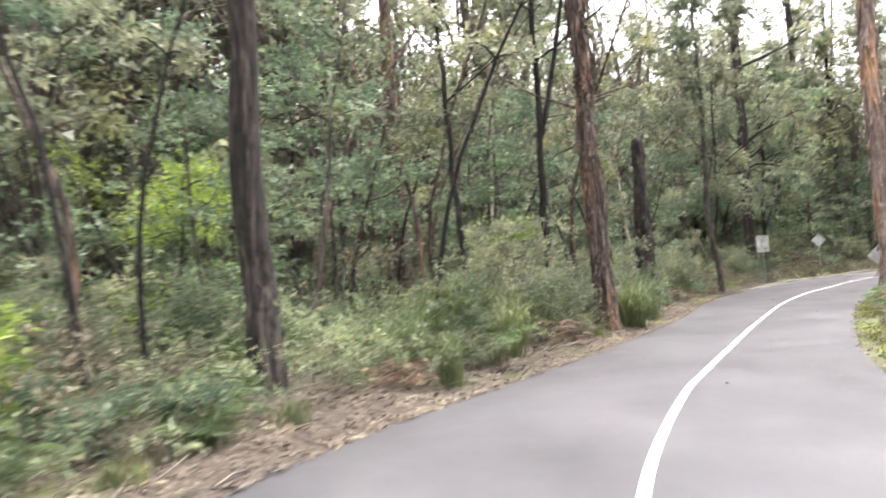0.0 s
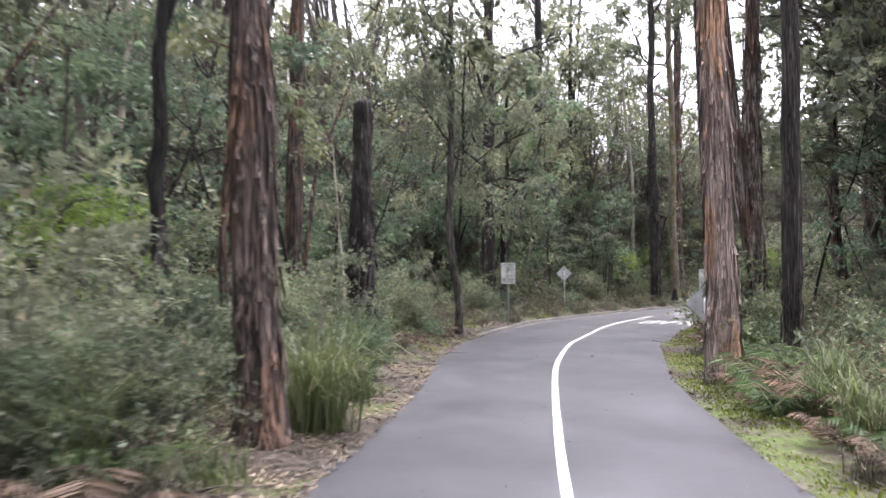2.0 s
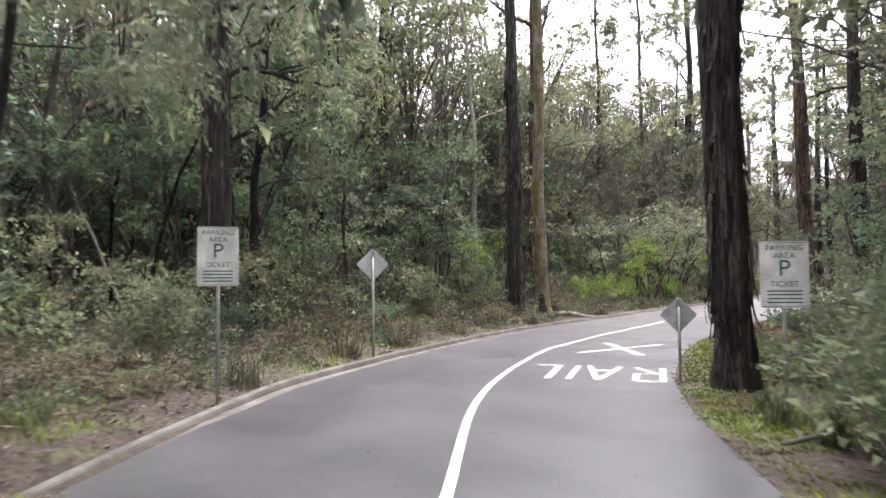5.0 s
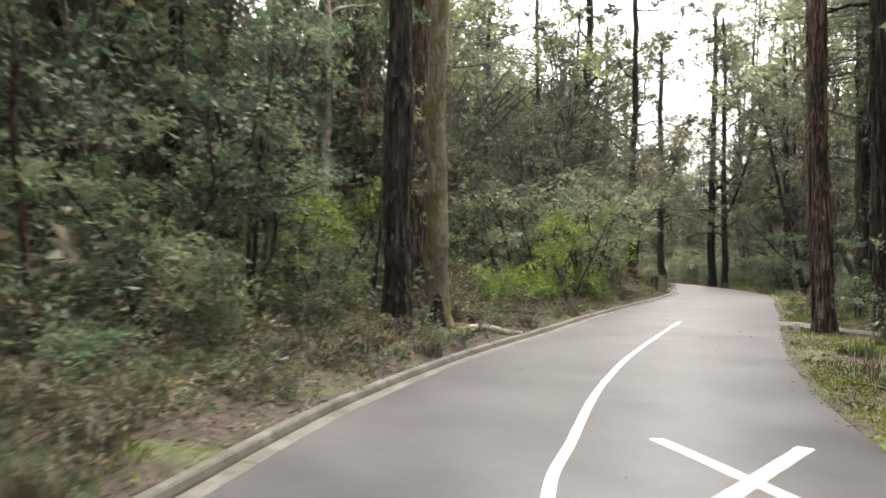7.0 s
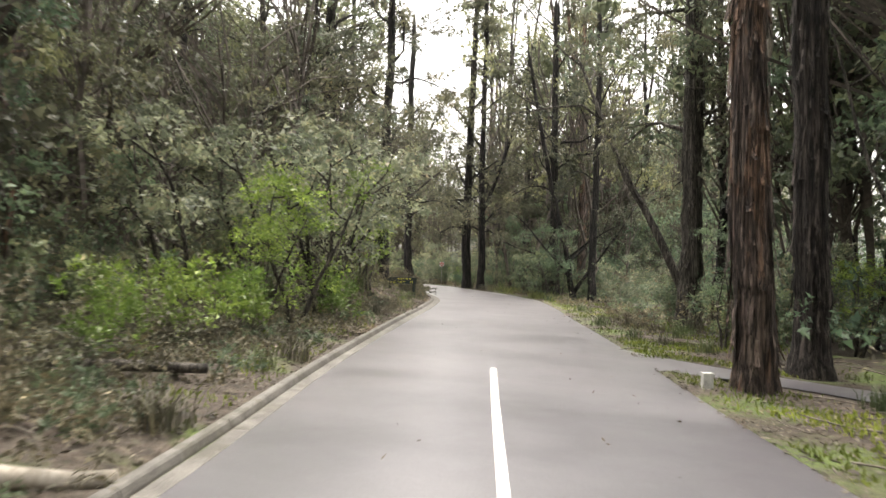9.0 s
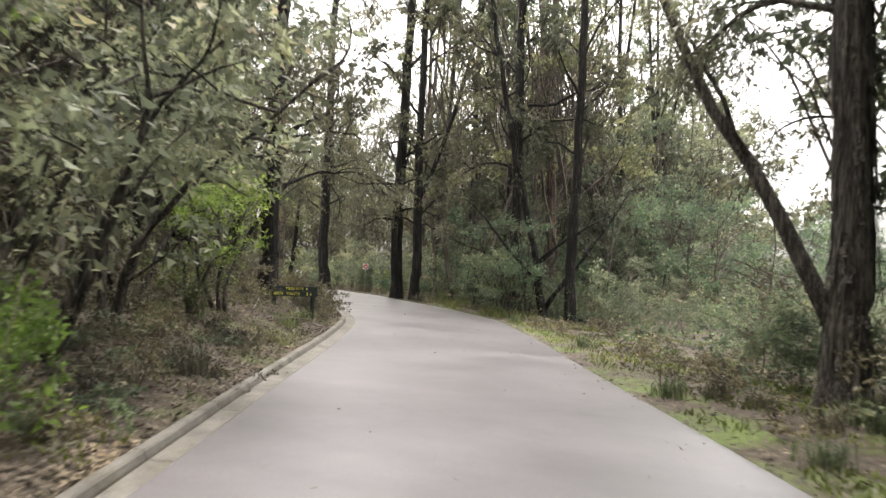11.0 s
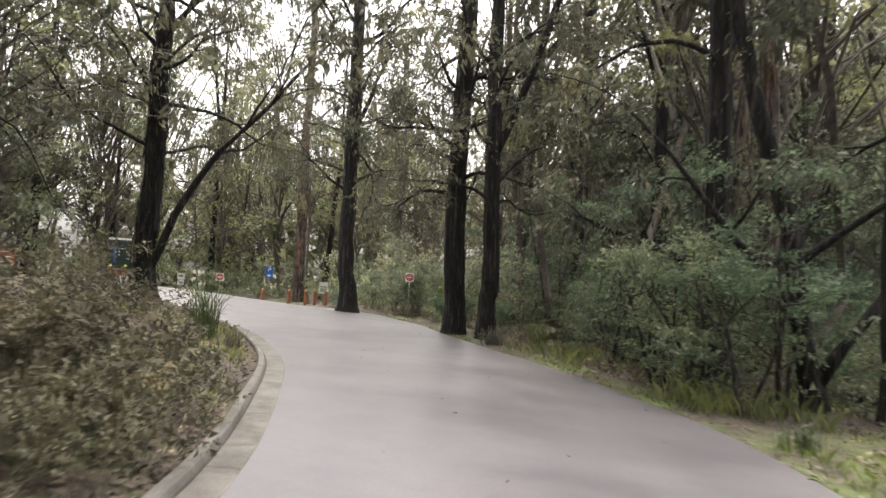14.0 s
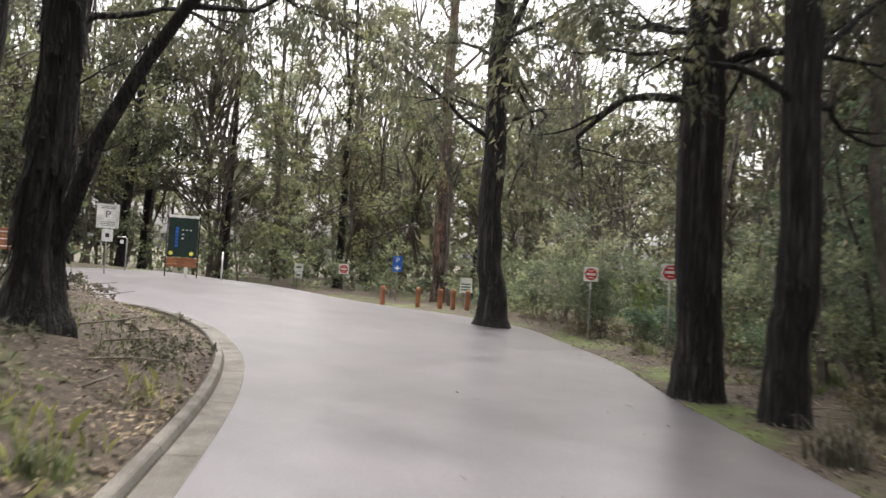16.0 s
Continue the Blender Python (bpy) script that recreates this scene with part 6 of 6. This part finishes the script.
def plank_sign():
    """The low routed timber sign with its two planks and stout posts."""
    s = thing("trail_sign", pose(60.2, 71.25, gz(60.2, 71.25), 0, 0, -39), "low dark green timber sign with routed yellow words", "park sign")
    s.scale = (0.86, 0.86, 0.86)
    s.location.z += 0.22
    for sx in (-0.74, 0.60):
        part("sign_post", box(bmesh.new(), sx - 0.07, sx + 0.07, -0.02, 0.10, -0.5, 0.62, 0.012), s, "dark green timber post", DARKGREEN)
    low, top = [part("plank", box(bmesh.new(), -0.82, 0.72, -0.06, -0.022, z, z + 0.165, 0.008), s, "dark green timber plank", DARKGREEN) for z in (0.30, 0.475)]
    lettering("MESSMATE", 0.125, YELLOW, top, -0.08, 0.557, -0.064)
    lettering("BBQ'S", 0.125, YELLOW, low, -0.62, 0.382, -0.064)
    lettering("TOILETS", 0.125, YELLOW, low, -0.13, 0.382, -0.064)
    v, f = tube([(0.34, -0.060, 0.555), (0.34, -0.064, 0.555)], [0.03] * 2, 12)
    part("round_symbol", mesh_of("round_symbol", v, f, YELLOW, False), top)
    for sx in (0.36, 0.48):
        bar(low, YELLOW, sx - 0.015, sx + 0.015, 0.335, 0.405, -0.063, "symbol")
        bar(low, YELLOW, sx - 0.012, sx + 0.012, 0.415, 0.435, -0.063, "symbol")


plank_sign()

# ---- logs, posts and fallen wood ----
def log(name, a, b, r, bark, label, seed, rise_a=0.0, rise_b=0.0):
    rng = np.random.default_rng(seed)
    n = 12
    u = np.linspace(0, 1, n)
    sp = [(a[0] + (b[0] - a[0]) * t, a[1] + (b[1] - a[1]) * t, gz(a[0] + (b[0] - a[0]) * t, a[1] + (b[1] - a[1]) * t) + r * 0.75 + rise_a * (1 - t) + rise_b * t + 0.04 * math.sin(6 * t + seed)) for t in u]
    v, f = tube(sp, r * (1 - 0.25 * u), 14, 0.05, rng)
    ob = new(name, mesh_of(name, v, f, bark))
    return tagged(ob, label, "log", "fallen wood")


log("fallen_log", (76.5, 67.6), (69.2, 62.7), 0.16, SHADEBARK, "long dark fallen log lying on the mossy verge", 5)
log("fallen_log", (33.0, 57.15), (34.4, 56.75), 0.10, PALEBARK, "pale split log lying beside a hollow tree", 6)
log("fallen_log", (34.6, 61.4), (37.6, 59.3), 0.09, GREYBARK, "thin grey fallen trunk behind shrubs", 7, 0.1, 0.1)
log("fallen_log", (12.2, 19.4), (14.2, 23.0), 0.12, MOSSLOG, "mossy fallen log at the grass verge", 8)
for k, (a, b) in enumerate([((24.5, 52.7), (26.4, 53.6)), ((20.2, 50.0), (22.0, 51.4)), ((57.2, 70.4), (58.6, 71.3)), ((62.6, 73.2), (63.6, 74.6)), ((45.6, 64.0), (47.0, 65.4)), ((21.5, 38.2), (23.4, 37.4)), ((47.6, 53.6), (49.3, 54.6))]):
    log("fallen_branch", a, b, 0.03, TWIG, "thin grey dead branch lying on leaf litter", 20 + k, 0.0, 0.12)

marker = thing("white_marker_block", at_ground(43.3, 54.25, 30), "short square white marker post in moss", "marker post")
part("block", box(bmesh.new(), -0.08, 0.08, -0.08, 0.08, -0.15, 0.24, 0.012), marker, "white painted block", SIGNWHITE)
part("cap", box(bmesh.new(), -0.085, 0.085, -0.085, 0.085, 0.24, 0.26, 0.006), marker, "white cap", SIGNWHITE)

# ---- plants that stand out ----
def put(template, x, y, s, turn=0.0):
    if bool(on_road(np.array([x]), np.array([y]))[0]):
        raise ValueError(f"a plant on the road at {x}, {y}")
    c = copy_thing(template, at_ground(x, y, turn, 0.02))
    c.scale = (s, s, s)
    return c


for x, y, s in ((44.0, 63.6, 1.05), (42.8, 63.2, 0.7), (55.3, 69.7, 0.95), (53.6, 69.0, 0.8), (51.5, 52.4, 0.7), (4.6, 26.5, 0.9)):
    put(SMALL[4], x, y, s, x * 50)
for x, y, s in ((21.6, 36.4, 1.35), (22.3, 36.9, 1.3), (21.9, 37.4, 1.1), (20.9, 36.0, 1.3), (21.1, 35.8, 1.5), (20.7, 36.4, 1.2), (21.4, 36.6, 1.4), (20.4, 35.6, 1.0)):
    put(SHRUBS[0], x, y, s * 1.1, x * 40)
for x, y, s in ((40.0, 61.8, 1.2), (38.4, 61.5, 1.1), (41.5, 62.6, 1.1), (36.9, 60.4, 0.9), (46.0, 63.9, 1.1)):
    put(SHRUBS[4], x, y, s, x * 40)
for x, y, s in ((46.2, 64.8, 1.2), (48.2, 66.3, 1.3), (50.2, 67.4, 1.3), (45.6, 66.4, 1.2), (52.4, 69.4, 1.2), (49.0, 68.6, 1.4)):
    put(SMALL[1], x, y, s, x * 40)
for x, y, s in ((73.4, 69.8, 0.95), (74.6, 70.9, 0.9), (72.2, 68.9, 0.8), (76.2, 72.3, 0.85)):
    put(SMALL[3], x, y, s, x * 40)
for x, y, s in ((74.0, 70.0, 0.75), (75.6, 71.2, 0.7), (72.6, 68.4, 0.7), (77.0, 72.6, 0.65), (50.0, 55.2, 0.5)):
    put(SMALL[0], x, y, s, x * 40)
for x, y, s in ((8.0, 25.0, 1.35), (7.75, 24.75, 1.2), (5.6, 22.0, 1.1), (4.7, 20.4, 1.2), (3.7, 19.5, 1.5), (4.0, 20.3, 1.5), (3.3, 18.8, 1.3), (14.65, 24.0, 1.1), (3.2, 16.6, 1.1), (13.6, 22.4, 0.95), (14.3, 23.9, 0.8), (20.4, 33.4, 0.9), (21.0, 33.9, 0.8), (19.7, 33.0, 0.7), (21.9, 34.6, 0.9), (23.4, 36.0, 0.85), (24.6, 38.2, 0.8), (22.0, 37.9, 0.6), (80.0, 76.0, 0.7), (79.0, 75.3, 0.6)):
    put(TUFTS[0], x, y, s, x * 70)
for x, y, s in ((13.9, 24.2, 0.9), (15.2, 25.6, 1.0), (14.9, 24.6, 0.9), (13.2, 21.6, 0.8)):
    put(FERNS[0], x, y, s, x * 70)
for x, y, s in ((14.2, 24.6, 1.0), (15.6, 26.2, 0.9), (14.6, 23.3, 0.8), (10.6, 35.2, 0.8), (9.9, 35.0, 0.75), (10.9, 36.2, 0.7), (10.1, 33.6, 0.75), (9.6, 32.6, 0.7), (10.3, 36.4, 0.75), (2.0, 17.0, 0.7), (3.4, 19.4, 0.8), (12.9, 21.2, 0.8), (13.4, 22.6, 0.8), (11.2, 35.0, 0.9), (10.6, 34.0, 0.8)):
    put(FERNS[1], x, y, s, x * 70)


for x, y, s, k in ((88.6, 85.6, 1.5, 0), (89.6, 86.6, 1.7, 3), (90.4, 85.2, 1.6, 0), (88.0, 84.2, 1.2, 2), (87.6, 83.0, 1.3, 2), (90.8, 87.6, 1.7, 0), (91.6, 89.0, 1.6, 3), (86.2, 80.6, 1.4, 0), (85.0, 79.4, 1.2, 2), (84.4, 77.6, 1.5, 3),
                   (92.6, 91.0, 1.5, 0), (93.0, 93.2, 1.3, 2), (89.0, 82.4, 1.9, 3), (83.2, 75.6, 1.4, 0), (81.8, 74.6, 1.3, 0), (86.8, 78.4, 1.8, 3), (79.2, 73.4, 1.3, 0), (78.0, 72.2, 1.2, 2)):
    put(SHRUBS[k], x, y, s, x * 40)
put(SHRUBS[4], 89.4, 84.6, 1.3, 20)
for x, y, s in ((60.6, 70.55, 0.28), (61.0, 71.0, 0.4), (61.4, 71.4, 0.6), (61.7, 72.0, 0.6)):
    put(SHRUBS[1], x, y, s, x * 40)
for x, y, s in ((15.6, 26.8, 1.0), (16.4, 27.4, 1.0), (14.9, 25.9, 0.95), (16.9, 28.2, 0.9), (14.4, 24.9, 1.0), (15.7, 25.7, 1.1)):
    put(FERNS[0], x, y, s, x * 60)
for x, y, s in ((15.2, 26.4, 1.2), (16.0, 26.6, 1.1), (15.0, 25.2, 1.2), (14.4, 24.1, 1.1), (15.5, 25.0, 1.1), (16.3, 26.0, 1.1)):
    put(FERNS[1], x, y, s, x * 90)
for x, y, s in ((12.9, 38.4, 0.8), (13.4, 42.6, 0.9), (12.6, 40.6, 0.7), (15.3, 45.2, 0.6)):
    put(FERNS[1], x, y, s, x * 30)

# ---- litter, moss and short grass too small to count ----
def strewn(count, line, side, lo, hi, y0, y1, seed, power=1.5):
    rng = np.random.default_rng(seed)
    i = rng.integers(1, len(line) - 1, count * 3)
    d = unit(line[i + 1] - line[i - 1])
    n = np.stack([-d[:, 1], d[:, 0]], 1) * side
    p = line[i] + n * (lo + (hi - lo) * rng.uniform(0, 1, (len(i), 1)) ** power) + d * rng.uniform(-0.4, 0.4, (len(i), 1))
    p = p[(p[:, 1] > y0) & (p[:, 1] < y1)][:count]
    p = p[to_line(p[:, 0], p[:, 1], TRACK_LINE[1:]) > 0.95]
    return p, rng


def litter(label, count, line, side, lo, hi, y0, y1, seed, size=0.10, leaf=None, lift=0.012):
    p, rng = strewn(count, line, side, lo, hi, y0, y1, seed)
    z = ground_z(p[:, 0], p[:, 1]) + 0.006 + lift + rng.uniform(0, 0.035, len(p))
    pts = np.c_[p, z]
    az = rng.uniform(0, 6.28, len(p))
    along = np.c_[np.cos(az), np.sin(az), rng.normal(size=len(p)) * 0.25]
    ln = size * rng.uniform(0.5, 1.4, len(p))
    side_v = unit(np.cross(along, (0, 0, 1.0)) + np.c_[np.zeros((len(p), 2)), rng.normal(size=len(p)) * 0.4])
    mid = pts + along * ln[:, None] * 0.45
    wid = ln[:, None] * rng.uniform(0.12, 0.22, (len(p), 1))
    q = np.stack([pts, mid + side_v * wid, pts + along * ln[:, None], mid - side_v * wid], 1)
    tagged(new("leaf_litter", quads_mesh("leaf_litter", q, leaf or LITTER)), label, "leaf litter", kind="stuff")


def turf(label, count, line, side, lo, hi, y0, y1, seed, tall, leaf, patch=0.0):
    p, rng = strewn(count, line, side, lo, hi, y0, y1, seed, 1.0)
    p = p[np.sin(p[:, 0] * 0.8 + seed) * np.sin(p[:, 1] * 0.9) + 0.5 * np.sin(p[:, 0] * 2.3) > patch]
    base = np.c_[p, ground_z(p[:, 0], p[:, 1])]
    az = rng.uniform(0, 6.28, len(p))
    out = np.c_[np.cos(az), np.sin(az), np.zeros(len(p))]
    s = np.cross(out, (0, 0, 1.0)) * 0.010
    ln = tall * rng.uniform(0.5, 1.3, (len(p), 1))
    mid = base + ln * np.array([0, 0, 0.55]) + out * ln * 0.12
    tip = base + ln * np.array([0, 0, 0.9]) + out * ln * rng.uniform(0.1, 0.7, (len(p), 1))
    s = s * (1.5 if tall < 0.1 else 1.0)
    q = np.stack([base - s, base + s, mid + s * 0.8, tip], 1)
    tagged(new("short_grass", quads_mesh("short_grass", q, leaf)), label, "grass", kind="stuff")


litter("dry brown gum leaves heaped along the asphalt edge", 42000, LINE_L, 1, -0.08, 2.2, 4, 40, 901, 0.085)
litter("dry brown gum leaves behind the kerb", 26000, LINE_L, 1, 0.35, 4.5, 38, 72, 902, 0.08)
litter("brown leaf litter on the bank inside the bend", 42000, LINE_L, 1, 0.35, 6.0, 62, 94, 903, 0.085)
litter("brown gum leaves along the grassy verge", 18000, LINE_R, -1, -0.02, 3.4, 8, 56, 904, 0.085)
litter("leaf litter beside the mossy verge", 22000, LINE_R, -1, -0.02, 4.5, 52, 92, 905, 0.08)
litter("scattered leaves lying on the asphalt", 260, LINE_R, 1, 0.1, 4.6, 14, 84, 906, 0.07, None, 0.024)
turf("bright green moss and short grass on the verge", 26000, LINE_R, -1, 0.15, 2.6, 12, 58, 911, 0.08, MOSS, -0.2)
turf("yellow-green moss along the asphalt edge", 16000, LINE_R, -1, 0.02, 1.0, 18, 50, 917, 0.05, MOSS, -0.9)
turf("green grass along the verge by the clearing", 15000, LINE_R, -1, 0.2, 4.0, 52, 74, 912, 0.12, MOSS, -0.1)
turf("mossy turf between the asphalt and the log", 26000, LINE_R, -1, 1.2, 9.0, 54, 68, 918, 0.07, MOSS, -0.5)
turf("pale green long grass at the road edge", 9000, LINE_R, -1, 0.35, 2.2, 67.5, 76, 913, 0.42, PALEGRASS, -0.2)
turf("sparse green grass behind the kerb", 11000, LINE_L, 1, 0.45, 2.2, 37, 66, 914, 0.10, MOSS, 0.1)
turf("green weeds at the asphalt edge", 5000, LINE_L, 1, 0.1, 1.2, 28, 40, 915, 0.10, MOSS, 0.2)
turf("straw-coloured grass on the bank inside the bend", 6000, LINE_L, 1, 0.5, 4.5, 72.5, 83, 919, 0.24, PALEGRASS, 0.1)
turf("sparse grass on the bank inside the bend", 7000, LINE_L, 1, 0.5, 3.0, 64, 94, 916, 0.09, GRASSBLADE, 0.2)


def sticks(label, count, line, side, lo, hi, y0, y1, seed):
    """Fallen twigs and strips of bark, too many to count."""
    p, rng = strewn(count, line, side, lo, hi, y0, y1, seed, 1.0)
    vs, fs = [], []
    for x, y in p:
        az, ln, r = rng.uniform(0, 6.28), rng.uniform(0.25, 1.3), rng.uniform(0.005, 0.016)
        z = gz(x, y) + 0.02
        c, s = math.cos(az), math.sin(az)
        sp = [(x, y, z), (x + c * ln * 0.5, y + s * ln * 0.5, z + rng.uniform(0.0, 0.10)), (x + c * ln, y + s * ln, z + rng.uniform(0.0, 0.16))]
        v, f = tube(sp, (r, r * 0.9, r * 0.5), 4)
        fs += [tuple(i + len(vs) for i in face) for face in f]
        vs += v.tolist()
    tagged(new("fallen_twigs", mesh_of("fallen_twigs", vs, fs, TWIG)), label, "twigs", kind="stuff")


sticks("grey fallen twigs and bark strips by the road", 480, LINE_L, 1, 0.2, 4, 4, 38, 921)
sticks("grey fallen twigs and bark strips behind the kerb", 460, LINE_L, 1, 1.3, 5, 38, 94, 923)
sticks("fallen twigs and bark strips on the verge", 320, LINE_R, -1, 0.5, 5, 8, 84, 922)
